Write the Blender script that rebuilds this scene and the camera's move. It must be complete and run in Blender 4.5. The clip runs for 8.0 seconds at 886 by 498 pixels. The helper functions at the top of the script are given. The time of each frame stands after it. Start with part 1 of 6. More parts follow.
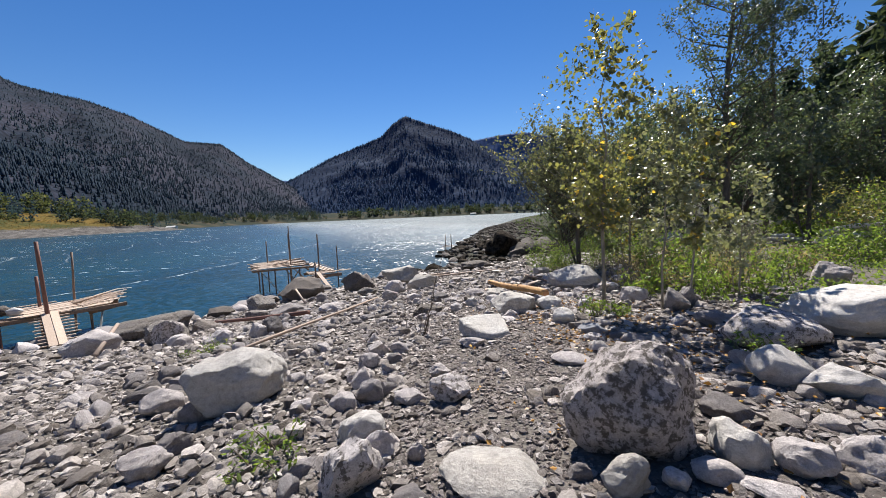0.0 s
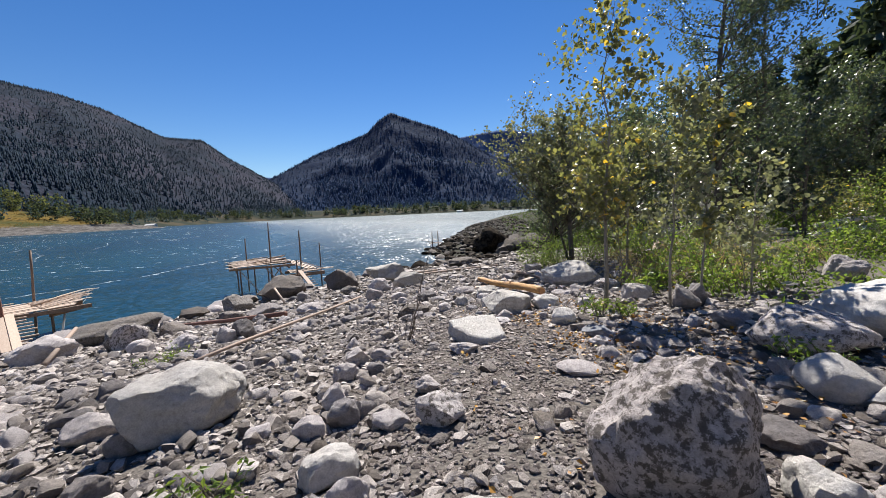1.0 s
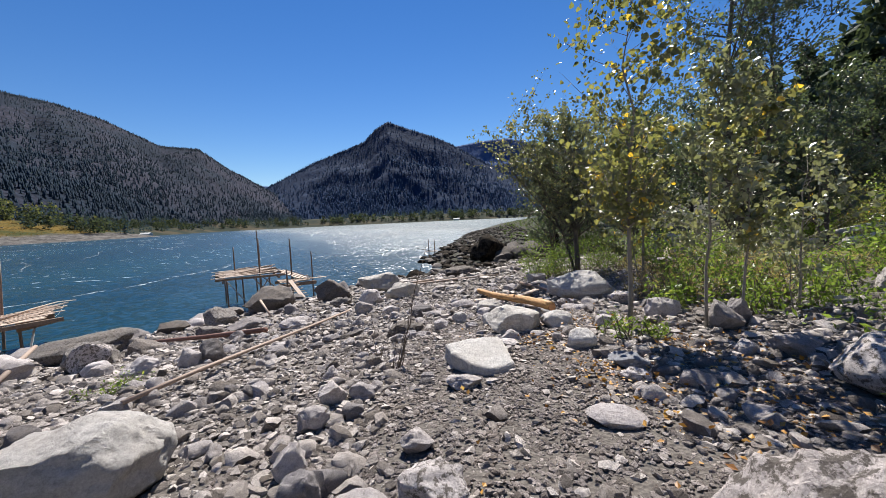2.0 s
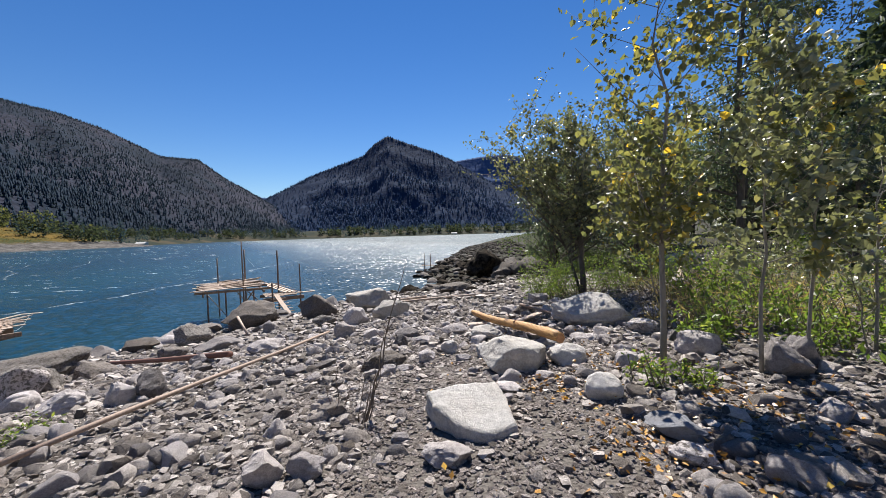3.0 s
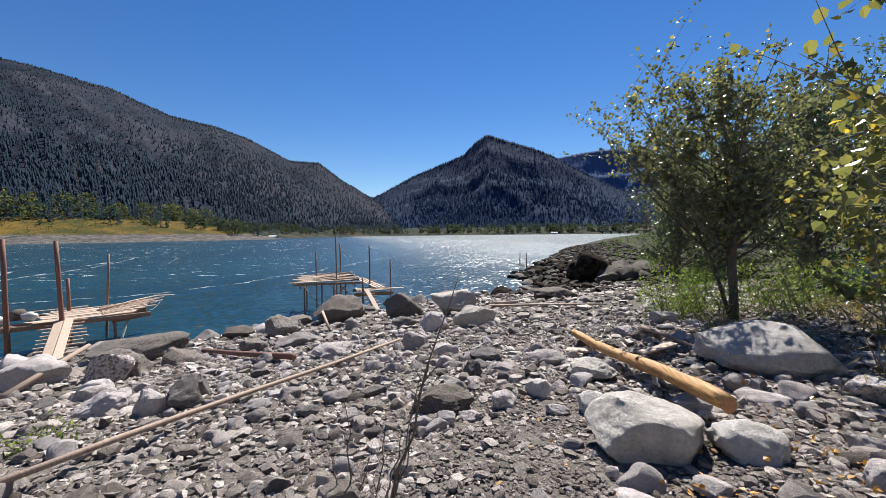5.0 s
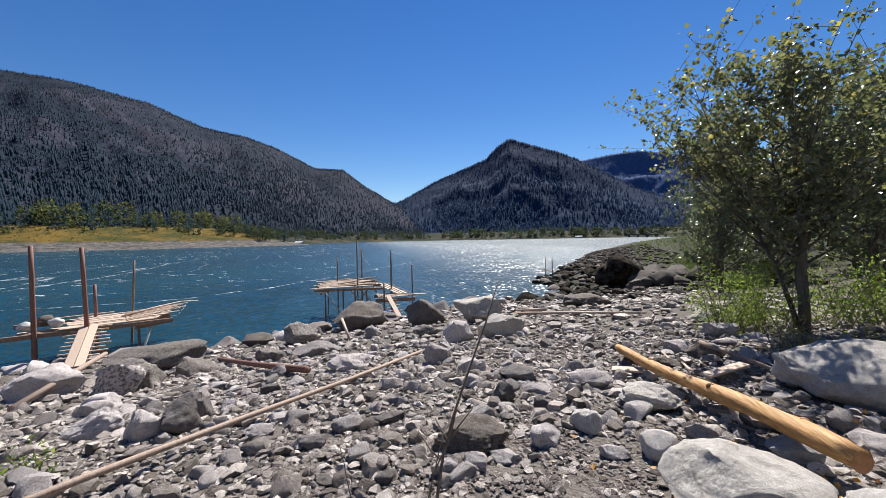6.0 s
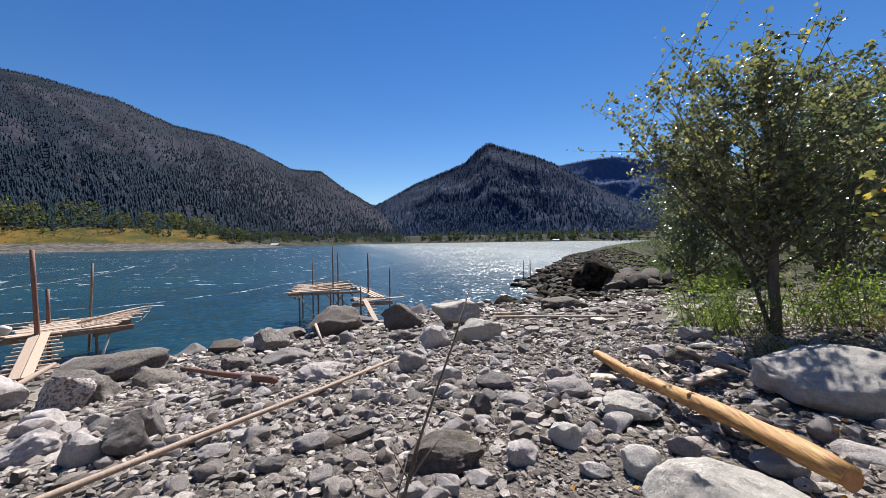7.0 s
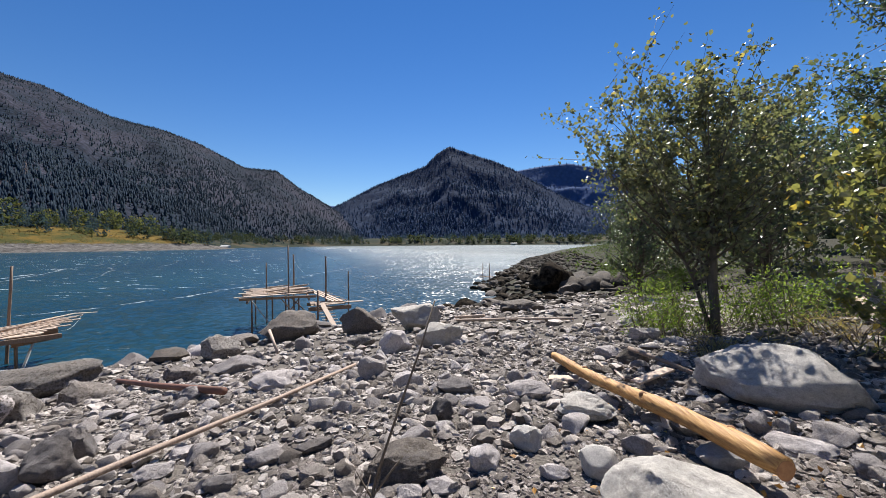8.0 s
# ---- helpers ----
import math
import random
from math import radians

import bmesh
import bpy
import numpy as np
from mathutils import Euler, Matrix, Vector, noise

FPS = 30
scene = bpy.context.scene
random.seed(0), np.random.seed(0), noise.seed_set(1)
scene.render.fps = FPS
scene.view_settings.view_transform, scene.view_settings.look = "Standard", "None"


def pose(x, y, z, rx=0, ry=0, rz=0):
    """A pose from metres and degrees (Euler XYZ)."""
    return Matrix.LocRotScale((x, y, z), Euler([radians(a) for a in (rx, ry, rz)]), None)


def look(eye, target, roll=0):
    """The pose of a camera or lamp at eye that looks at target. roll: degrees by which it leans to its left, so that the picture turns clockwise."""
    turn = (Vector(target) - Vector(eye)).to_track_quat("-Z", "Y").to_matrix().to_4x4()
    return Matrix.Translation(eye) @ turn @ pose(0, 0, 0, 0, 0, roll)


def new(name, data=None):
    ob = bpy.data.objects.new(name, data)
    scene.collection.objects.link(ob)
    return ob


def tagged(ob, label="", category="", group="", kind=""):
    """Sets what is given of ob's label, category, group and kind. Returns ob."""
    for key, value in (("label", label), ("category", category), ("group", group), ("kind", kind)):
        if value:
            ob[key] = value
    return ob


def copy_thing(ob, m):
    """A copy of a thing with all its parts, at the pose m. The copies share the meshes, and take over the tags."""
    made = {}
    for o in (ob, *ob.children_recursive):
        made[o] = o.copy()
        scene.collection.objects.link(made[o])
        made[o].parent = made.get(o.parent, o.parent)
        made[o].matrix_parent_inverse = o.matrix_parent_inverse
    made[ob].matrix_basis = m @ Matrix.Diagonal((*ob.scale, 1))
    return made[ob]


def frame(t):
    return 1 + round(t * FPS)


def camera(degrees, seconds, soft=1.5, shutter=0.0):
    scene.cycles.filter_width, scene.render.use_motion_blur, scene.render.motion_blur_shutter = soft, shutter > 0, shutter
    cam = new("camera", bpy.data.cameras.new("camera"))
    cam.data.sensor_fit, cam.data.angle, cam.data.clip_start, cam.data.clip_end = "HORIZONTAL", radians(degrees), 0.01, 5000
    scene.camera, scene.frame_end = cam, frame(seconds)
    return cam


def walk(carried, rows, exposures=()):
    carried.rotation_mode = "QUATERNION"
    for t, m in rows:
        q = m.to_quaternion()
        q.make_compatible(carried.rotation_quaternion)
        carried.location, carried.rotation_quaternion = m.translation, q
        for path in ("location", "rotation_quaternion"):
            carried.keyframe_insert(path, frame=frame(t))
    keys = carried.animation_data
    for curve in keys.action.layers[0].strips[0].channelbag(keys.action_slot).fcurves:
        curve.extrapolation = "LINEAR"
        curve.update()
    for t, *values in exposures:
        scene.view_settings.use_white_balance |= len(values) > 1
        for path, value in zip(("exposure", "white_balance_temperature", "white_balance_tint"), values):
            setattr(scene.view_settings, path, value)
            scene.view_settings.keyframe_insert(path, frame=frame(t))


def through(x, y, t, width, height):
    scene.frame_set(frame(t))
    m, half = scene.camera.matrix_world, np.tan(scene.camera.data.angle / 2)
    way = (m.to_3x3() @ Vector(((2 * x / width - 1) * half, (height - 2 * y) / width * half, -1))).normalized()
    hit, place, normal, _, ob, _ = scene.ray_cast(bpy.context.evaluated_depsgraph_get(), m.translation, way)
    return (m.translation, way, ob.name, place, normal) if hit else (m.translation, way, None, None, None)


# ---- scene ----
cam = camera(97.6, 8.0, soft=0.8)
METRES, EYE, TILT, LEAN, TURN = 5.4, 1.6, -4.95, 2.5, 0.0
PATH = [
    (0, (-0.054, -0.034, 1.628), (-0.055, 1.958, 1.454), -2.4),
    (0.5, (-0.101, 0.28, 1.583), (-0.048, 2.272, 1.413), -2.2),
    (1, (-0.065, 0.628, 1.525), (0.002, 2.618, 1.334), -2.5),
    (1.5, (-0.034, 1.078, 1.502), (0.039, 3.067, 1.308), -2.9),
    (1.7, (-0.035, 1.239, 1.48), (0.046, 3.229, 1.295), -2.9),
    (2.8, (0.139, 2.428, 1.44), (0.228, 4.425, 1.375), -1.7),
    (3, (0.176, 2.602, 1.419), (0.277, 4.598, 1.341), -1.7),
    (3.5, (0.295, 3.027, 1.372), (0.379, 5.021, 1.242), -1.1),
    (4, (0.419, 3.499, 1.375), (0.403, 5.493, 1.219), -0.4),
    (4.5, (0.45, 3.91, 1.363), (0.248, 5.896, 1.231), -0.3),
    (5, (0.364, 4.282, 1.351), (-0.031, 6.242, 1.275), -0.6),
    (5.2, (0.315, 4.404, 1.376), (-0.131, 6.353, 1.312), -0.8),
    (6.3, (0.183, 5.042, 1.304), (-0.325, 6.976, 1.259), -1.0),
    (6.5, (0.202, 5.071, 1.318), (-0.283, 7.011, 1.278), -0.9),
    (7, (0.199, 5.173, 1.324), (-0.204, 7.132, 1.287), -0.8),
    (7.5, (0.195, 5.225, 1.319), (-0.103, 7.202, 1.288), -0.9),
    (8, (0.17, 5.206, 1.34), (-0.03, 7.196, 1.316), -0.4),
]
walk(cam, [(t, look(eye, target, roll)) for t, eye, target, roll in PATH])

# ---- sky, sun, exposure ----
SUN_ELEVATION, SUN_AZIMUTH = 52.0, 2.0  # azimuth: degrees to the right of +y
world = bpy.data.worlds.new("sky")
scene.world = world
world.use_nodes = True
wn = world.node_tree.nodes
sky = wn.new("ShaderNodeTexSky")
sky.sky_type = "NISHITA"
sky.sun_disc = False
sky.sun_elevation, sky.sun_rotation = radians(SUN_ELEVATION), radians(SUN_AZIMUTH)
sky.altitude, sky.air_density, sky.dust_density, sky.ozone_density = 0, 1.0, 0.0, 4.0
deep = wn.new("ShaderNodeHueSaturation")
deep.inputs["Saturation"].default_value = 1.27
deep.inputs["Hue"].default_value = 0.509
world.node_tree.links.new(sky.outputs[0], deep.inputs["Color"])
world.node_tree.links.new(deep.outputs[0], wn["Background"].inputs[0])
wn["Background"].inputs[1].default_value = 0.0555
sun_data = bpy.data.lights.new("sun", "SUN")
sun_data.energy, sun_data.angle, sun_data.color = 5.0, radians(0.5), (1.0, 0.95, 0.87)
sun = new("sun", sun_data)
_e, _a = radians(SUN_ELEVATION), radians(SUN_AZIMUTH)
SUN_WAY = Vector((math.sin(_a) * math.cos(_e), math.cos(_a) * math.cos(_e), math.sin(_e)))
sun.matrix_world = look(SUN_WAY * 50, (0, 0, 0))
scene.view_settings.exposure = 0.95


# ---- materials ----
def material(name, rough=0.7):
    m = bpy.data.materials.new(name)
    m.use_nodes = True
    n, l = m.node_tree.nodes, m.node_tree.links
    b = n["Principled BSDF"]
    b.inputs["Roughness"].default_value = rough
    return m, n, l, b


def coords(n, l, space="Object", scale=(1, 1, 1)):
    c, mp = n.new("ShaderNodeTexCoord"), n.new("ShaderNodeMapping")
    mp.inputs["Scale"].default_value = scale
    l.new(c.outputs[space], mp.inputs["Vector"])
    return mp.outputs[0]


def noise_tex(n, l, vec, scale, detail=4.0, rough=0.6):
    t = n.new("ShaderNodeTexNoise")
    t.inputs["Scale"].default_value, t.inputs["Detail"].default_value, t.inputs["Roughness"].default_value = scale, detail, rough
    if vec is not None:
        l.new(vec, t.inputs["Vector"])
    return t.outputs["Fac"]


def ramp(n, l, fac, stops):
    r = n.new("ShaderNodeValToRGB")
    e = r.color_ramp.elements
    while len(e) < len(stops):
        e.new(0.5)
    for el, (p, c) in zip(e, stops):
        el.position, el.color = p, (*c, 1) if len(c) == 3 else c
    l.new(fac, r.inputs[0])
    return r.outputs[0]


def mix(n, l, fac, a, b, blend="MIX"):
    m = n.new("ShaderNodeMix")
    m.data_type, m.blend_type = "RGBA", blend
    for sock, v in ((m.inputs[0], fac), (m.inputs[6], a), (m.inputs[7], b)):
        if isinstance(v, (int, float)):
            sock.default_value = v
        elif isinstance(v, tuple):
            sock.default_value = (*v, 1)
        else:
            l.new(v, sock)
    return m.outputs[2]


def bump(n, l, b, height, strength=0.5, distance=0.02):
    k = n.new("ShaderNodeBump")
    k.inputs["Strength"].default_value, k.inputs["Distance"].default_value = strength, distance
    l.new(height, k.inputs["Height"])
    l.new(k.outputs[0], b.inputs["Normal"])


def rock_material(name, dark, light, spots=0.0, per="object", rough=0.85, grain=9.0, soft=0.6, spec=0.2):
    m, n, l, b = material(name, rough)
    b.inputs["Specular IOR Level"].default_value = spec
    v = coords(n, l, "Object")
    if per == "object":
        rnd = n.new("ShaderNodeObjectInfo").outputs["Random"]
        add = n.new("ShaderNodeVectorMath")
        add.operation = "MULTIPLY_ADD"
        add.inputs[1].default_value, add.inputs[2].default_value = (1, 1, 1), (0, 0, 0)
        l.new(v, add.inputs[0])
        comb = n.new("ShaderNodeMath")
        comb.operation = "MULTIPLY"
        comb.inputs[1].default_value = 37.0
        l.new(rnd, comb.inputs[0])
        l.new(comb.outputs[0], add.inputs[2])
        v = add.outputs[0]
    else:
        rnd = n.new("ShaderNodeNewGeometry").outputs["Random Per Island"]
    big = noise_tex(n, l, v, 2.6, 6, 0.65)
    mid = noise_tex(n, l, v, grain * 2, 8, 0.72)
    fine = noise_tex(n, l, v, grain * 9, 8, 0.75)
    base = mix(n, l, ramp(n, l, rnd, [(0.0, (0.0,) * 3), (0.6, (0.45,) * 3), (1.0, (1.0,) * 3)]), dark, light)
    warm = mix(n, l, 0.18, base, (0.34, 0.27, 0.20))
    base = mix(n, l, ramp(n, l, big, [(0.38, (0.0,) * 3), (0.62, (1.0,) * 3)]), base, warm)
    base = mix(n, l, soft, base, ramp(n, l, mid, [(0.30, (0.38,) * 3), (0.5, (1.0,) * 3), (0.70, (1.45,) * 3)]), "MULTIPLY")
    base = mix(n, l, soft * 0.75, base, ramp(n, l, fine, [(0.3, (0.3,) * 3), (0.7, (1.55,) * 3)]), "MULTIPLY")
    if spots:
        sp = noise_tex(n, l, v, grain * 1.9, 10, 0.74)
        base = mix(n, l, ramp(n, l, sp, [(0.55 - 0.06 * spots, (0.0,) * 3), (0.60 - 0.05 * spots, (0.85,) * 3)]), base, (0.075, 0.062, 0.05))
    l.new(base, b.inputs["Base Color"])
    hgt = mix(n, l, 0.45, mid, fine)
    bump(n, l, b, mix(n, l, 0.35, hgt, big), 1.0, 0.06)
    return m


def plain(name, col, col2, scale=6.0, rough=0.7, stretch=(1, 1, 1), strength=0.3, distance=0.01, per=True):
    m, n, l, b = material(name, rough)
    v = coords(n, l, "Object", stretch)
    f = noise_tex(n, l, v, scale, 5, 0.65)
    c = mix(n, l, ramp(n, l, f, [(0.3, (0.0,) * 3), (0.7, (1.0,) * 3)]), col, col2)
    if per:
        rnd = n.new("ShaderNodeObjectInfo").outputs["Random"]
        c = mix(n, l, 0.5, c, ramp(n, l, rnd, [(0.0, (0.6,) * 3), (1.0, (1.3,) * 3)]), "MULTIPLY")
    l.new(c, b.inputs["Base Color"])
    bump(n, l, b, f, strength, distance)
    return m


def leaf_material(name, a, b_, c, through=0.5, gloss=0.38, spec=0.5):
    m, n, l, b = material(name, gloss)
    b.inputs["Specular IOR Level"].default_value = spec
    rnd = n.new("ShaderNodeNewGeometry").outputs["Random Per Island"]
    col = ramp(n, l, rnd, [(0.0, a), (0.8, b_), (0.92, b_), (1.0, c)])
    l.new(col, b.inputs["Base Color"])
    t = n.new("ShaderNodeBsdfTranslucent")
    l.new(mix(n, l, 1.0, col, (1.6, 1.5, 0.85), "MULTIPLY"), t.inputs[0])
    s = n.new("ShaderNodeMixShader")
    s.inputs[0].default_value = through
    l.new(b.outputs[0], s.inputs[1])
    l.new(t.outputs[0], s.inputs[2])
    l.new(s.outputs[0], n["Material Output"].inputs[0])
    return m


M_ROCK = rock_material("grey_rock", (0.102, 0.09458, 0.09792), (0.5406, 0.4972, 0.4998))
M_WHITEROCK = rock_material("bleached_rock", (0.50, 0.475, 0.455), (0.64, 0.61, 0.59), soft=0.4)
M_BLUEROCK = rock_material("bluish_rock", (0.22, 0.23, 0.26), (0.34, 0.35, 0.38), soft=0.4)
M_PALEBLOTCH = rock_material("blotched_pale_rock", (0.40, 0.38, 0.37), (0.52, 0.50, 0.48), soft=0.5)
M_LICHENDARK = rock_material("dark_rock_pale_top", (0.15, 0.138, 0.132), (0.34, 0.315, 0.30), spots=0.55, soft=0.9)
M_PALE = rock_material("pale_rock", (0.3774, 0.3461, 0.3468), (0.5712, 0.5265, 0.5253))
M_LICHEN = rock_material("lichen_rock", (0.51, 0.468, 0.4641), (0.6528, 0.6045, 0.6018), spots=0.6)
M_BROWNROCK = rock_material("brown_lichen_rock", (0.4488, 0.3997, 0.3876), (0.5916, 0.5363, 0.5304), spots=1.05)
M_SANDROCK = rock_material("smooth_sandy_rock", (0.37, 0.35, 0.33), (0.45, 0.425, 0.40), grain=4.0, soft=0.5)
M_DARKROCK = rock_material("dark_rock", (0.065, 0.057, 0.054), (0.23, 0.205, 0.195), spots=0.35, soft=0.9)
M_PEBBLE = rock_material("pebbles", (0.072, 0.061, 0.056), (0.585, 0.53, 0.50), per="island")
M_GRIT = rock_material("dark_gravel", (0.085, 0.071, 0.068), (0.37, 0.325, 0.31), per="island")
M_TIMBER = plain("weathered_timber", (0.13, 0.09, 0.068), (0.24, 0.17, 0.125), 9, 0.8, (6, 6, 0.6))
M_BOARD = plain("pale_board", (0.33, 0.235, 0.175), (0.55, 0.435, 0.35), 8, 0.75, (4, 4, 4))
M_LOG = plain("peeled_log", (0.25, 0.105, 0.03), (0.60, 0.35, 0.125), 5, 0.62, (9, 0.7, 9), 0.6, 0.012)
M_BARK = plain("bark", (0.055, 0.047, 0.04), (0.125, 0.108, 0.092), 14, 0.85, (1, 1, 0.3))
M_PALEBARK = plain("pale_bark", (0.14, 0.125, 0.105), (0.27, 0.245, 0.215), 16, 0.8, (1, 1, 0.4))
M_POLE = plain("driftwood_pole", (0.22, 0.155, 0.12), (0.38, 0.29, 0.23), 9, 0.75, (6, 6, 0.5))
M_YELLOW = leaf_material("autumn_leaves", (0.085, 0.105, 0.05), (0.17, 0.175, 0.075), (0.58, 0.40, 0.05), 0.52, 0.33, 0.9)
M_GREEN = leaf_material("green_leaves", (0.04, 0.065, 0.045), (0.078, 0.108, 0.066), (0.17, 0.18, 0.075), 0.42, 0.34, 0.9)
M_BRIGHT = leaf_material("fresh_leaves", (0.07, 0.125, 0.03), (0.14, 0.20, 0.05), (0.25, 0.29, 0.08), 0.6)
M_FALLEN = leaf_material("fallen_leaves", (0.22, 0.10, 0.03), (0.42, 0.22, 0.04), (0.65, 0.42, 0.06), 0.1)
# distant conifers: blue of the air's haze is put into the needle colour
M_CONIFER = leaf_material("hazed_conifer_needles", (0.025, 0.045, 0.076), (0.032, 0.055, 0.090), (0.043, 0.066, 0.090), 0.5, 0.8, 0.1)
M_OLIVE = leaf_material("glossy_leaves", (0.12, 0.14, 0.09), (0.20, 0.22, 0.145), (0.34, 0.31, 0.14), 0.35, 0.33, 1.0)
# farther trees carry a stronger painted haze blue
M_FARFIR = leaf_material("hazed_far_needles", (0.038, 0.070, 0.155), (0.045, 0.080, 0.17), (0.051, 0.086, 0.17), 0.5, 0.9, 0.1)
M_BUSH = leaf_material("dull_green_leaves", (0.07, 0.088, 0.06), (0.13, 0.147, 0.095), (0.31, 0.27, 0.10), 0.48, 0.31, 1.0)
M_FIR = leaf_material("fir_needles", (0.035, 0.055, 0.036), (0.06, 0.085, 0.052), (0.10, 0.12, 0.065), 0.25, 0.6, 0.4)
M_FARGREEN = leaf_material("far_leaves", (0.04, 0.055, 0.032), (0.085, 0.10, 0.055), (0.17, 0.15, 0.07), 0.5, 0.7, 0.15)
M_FARDARK = leaf_material("far_shore_leaves", (0.022, 0.034, 0.030), (0.042, 0.056, 0.040), (0.09, 0.092, 0.05), 0.5, 0.7, 0.15)
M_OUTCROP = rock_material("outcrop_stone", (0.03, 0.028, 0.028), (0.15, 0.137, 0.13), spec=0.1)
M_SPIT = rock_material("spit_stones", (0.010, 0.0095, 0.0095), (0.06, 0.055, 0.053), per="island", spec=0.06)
# dark basalt, with its backlit shade put into the colour as near-black
M_BASALT = rock_material("backlit_basalt", (0.0025, 0.0026, 0.003), (0.007, 0.007, 0.007), spec=0.02)
M_REED = leaf_material("reeds", (0.05, 0.085, 0.025), (0.085, 0.135, 0.035), (0.14, 0.17, 0.05), 0.4, 0.6, 0.3)
M_CUT = plain("sawn_end", (0.20, 0.09, 0.04), (0.33, 0.17, 0.08), 20, 0.8)
M_RED = plain("red_brown_timber", (0.14, 0.06, 0.045), (0.22, 0.11, 0.08), 9, 0.75, (5, 5, 0.6))
M_PLY = plain("brown_plywood", (0.24, 0.12, 0.06), (0.33, 0.18, 0.09), 6, 0.7)
M_GREYBOARD = plain("silvered_board", (0.35, 0.35, 0.35), (0.5, 0.5, 0.49), 8, 0.75, (1, 6, 6))
M_TWIG = plain("dead_twig", (0.11, 0.085, 0.065), (0.19, 0.15, 0.12), 20, 0.85)
M_ROPE = plain("rope", (0.5, 0.5, 0.48), (0.6, 0.6, 0.58), 40, 0.8)
M_WHITE = plain("white_plastic", (0.36, 0.36, 0.36), (0.5, 0.5, 0.49), 5, 0.5, per=False)
M_BLEACHED = plain("bleached_wood", (0.42, 0.38, 0.32), (0.60, 0.56, 0.49), 8, 0.85, (5, 5, 5))
M_STEEL = plain("weathered_steel", (0.24, 0.19, 0.175), (0.32, 0.26, 0.24), 1, 0.6)
M_HAY = leaf_material("hay", (0.11, 0.082, 0.04), (0.17, 0.128, 0.058), (0.075, 0.078, 0.035), 0.25, 0.8, 0.1)
M_DRYGRASS = leaf_material("dry_grass", (0.27, 0.22, 0.11), (0.38, 0.32, 0.17), (0.2, 0.2, 0.08), 0.35, 0.8, 0.2)


def ground_material():
    m, n, l, b = material("stony_ground", 0.95)
    b.inputs["Specular IOR Level"].default_value = 0.08
    v = coords(n, l)
    big, fine = noise_tex(n, l, v, 0.5, 5), noise_tex(n, l, v, 30, 8, 0.75)
    vor = n.new("ShaderNodeTexVoronoi")
    vor.inputs["Scale"].default_value = 28
    l.new(v, vor.inputs["Vector"])
    c = mix(n, l, big, (0.095, 0.084, 0.076), (0.155, 0.139, 0.126))
    c = mix(n, l, 0.7, c, ramp(n, l, fine, [(0.3, (0.4,) * 3), (0.7, (1.4,) * 3)]), "MULTIPLY")
    xyz = n.new("ShaderNodeSeparateXYZ")
    l.new(v, xyz.inputs[0])
    # grassy and wooded soil above the stones
    up = n.new("ShaderNodeMapRange")
    up.inputs["From Min"].default_value, up.inputs["From Max"].default_value = 0.1, 1.2
    l.new(xyz.outputs["Z"], up.inputs["Value"])
    soil = mix(n, l, ramp(n, l, noise_tex(n, l, v, 1.3, 6, 0.7), [(0.35, (0.0,) * 3), (0.65, (1.0,) * 3)]), (0.30, 0.27, 0.22), (0.16, 0.16, 0.09))
    c = mix(n, l, up.outputs[0], c, soil)
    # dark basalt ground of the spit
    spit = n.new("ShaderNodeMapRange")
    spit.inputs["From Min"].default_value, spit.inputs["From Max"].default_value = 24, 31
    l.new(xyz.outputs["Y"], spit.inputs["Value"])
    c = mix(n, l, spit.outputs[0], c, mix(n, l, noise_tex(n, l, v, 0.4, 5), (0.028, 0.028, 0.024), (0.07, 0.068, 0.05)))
    # dry grass on the opposite bank
    far = n.new("ShaderNodeMapRange")
    far.inputs["From Min"].default_value, far.inputs["From Max"].default_value = -260, -300
    l.new(xyz.outputs["X"], far.inputs["Value"])
    wob = n.new("ShaderNodeMath")
    wob.operation = "MULTIPLY_ADD"
    l.new(noise_tex(n, l, v, 0.05, 4), wob.inputs[0])
    wob.inputs[1].default_value = 5.0
    l.new(xyz.outputs["Z"], wob.inputs[2])
    hay = n.new("ShaderNodeMapRange")
    hay.inputs["From Min"].default_value, hay.inputs["From Max"].default_value = 6.0, 8.0
    l.new(wob.outputs[0], hay.inputs["Value"])
    dry = mix(n, l, ramp(n, l, noise_tex(n, l, v, 0.035, 6, 0.7), [(0.42, (0.0,) * 3), (0.58, (1.0,) * 3)]), (0.125, 0.082, 0.018), (0.040, 0.045, 0.013))
    bank = mix(n, l, hay.outputs[0], mix(n, l, ramp(n, l, noise_tex(n, l, coords(n, l, "Object", (0.25, 0.12, 0.9)), 1.0, 8, 0.85), [(0.4, (0.0,) * 3), (0.62, (1.0,) * 3)]), (0.025, 0.023, 0.022), (0.17, 0.158, 0.148)), dry)
    # wooded flats farther up the river
    up_river = n.new("ShaderNodeMapRange")
    up_river.inputs["From Min"].default_value, up_river.inputs["From Max"].default_value = 520, 600
    l.new(xyz.outputs["Y"], up_river.inputs["Value"])
    flats = mix(n, l, ramp(n, l, noise_tex(n, l, v, 0.012, 5, 0.6), [(0.5, (0.0,) * 3), (0.62, (1.0,) * 3)]), (0.018, 0.024, 0.016), (0.055, 0.046, 0.028))
    bank = mix(n, l, up_river.outputs[0], bank, flats)
    c = mix(n, l, far.outputs[0], c, bank)
    c = mix(n, l, up_river.outputs[0], c, flats)
    l.new(c, b.inputs["Base Color"])
    bump(n, l, b, vor.outputs["Distance"], 0.6, 0.03)
    return m


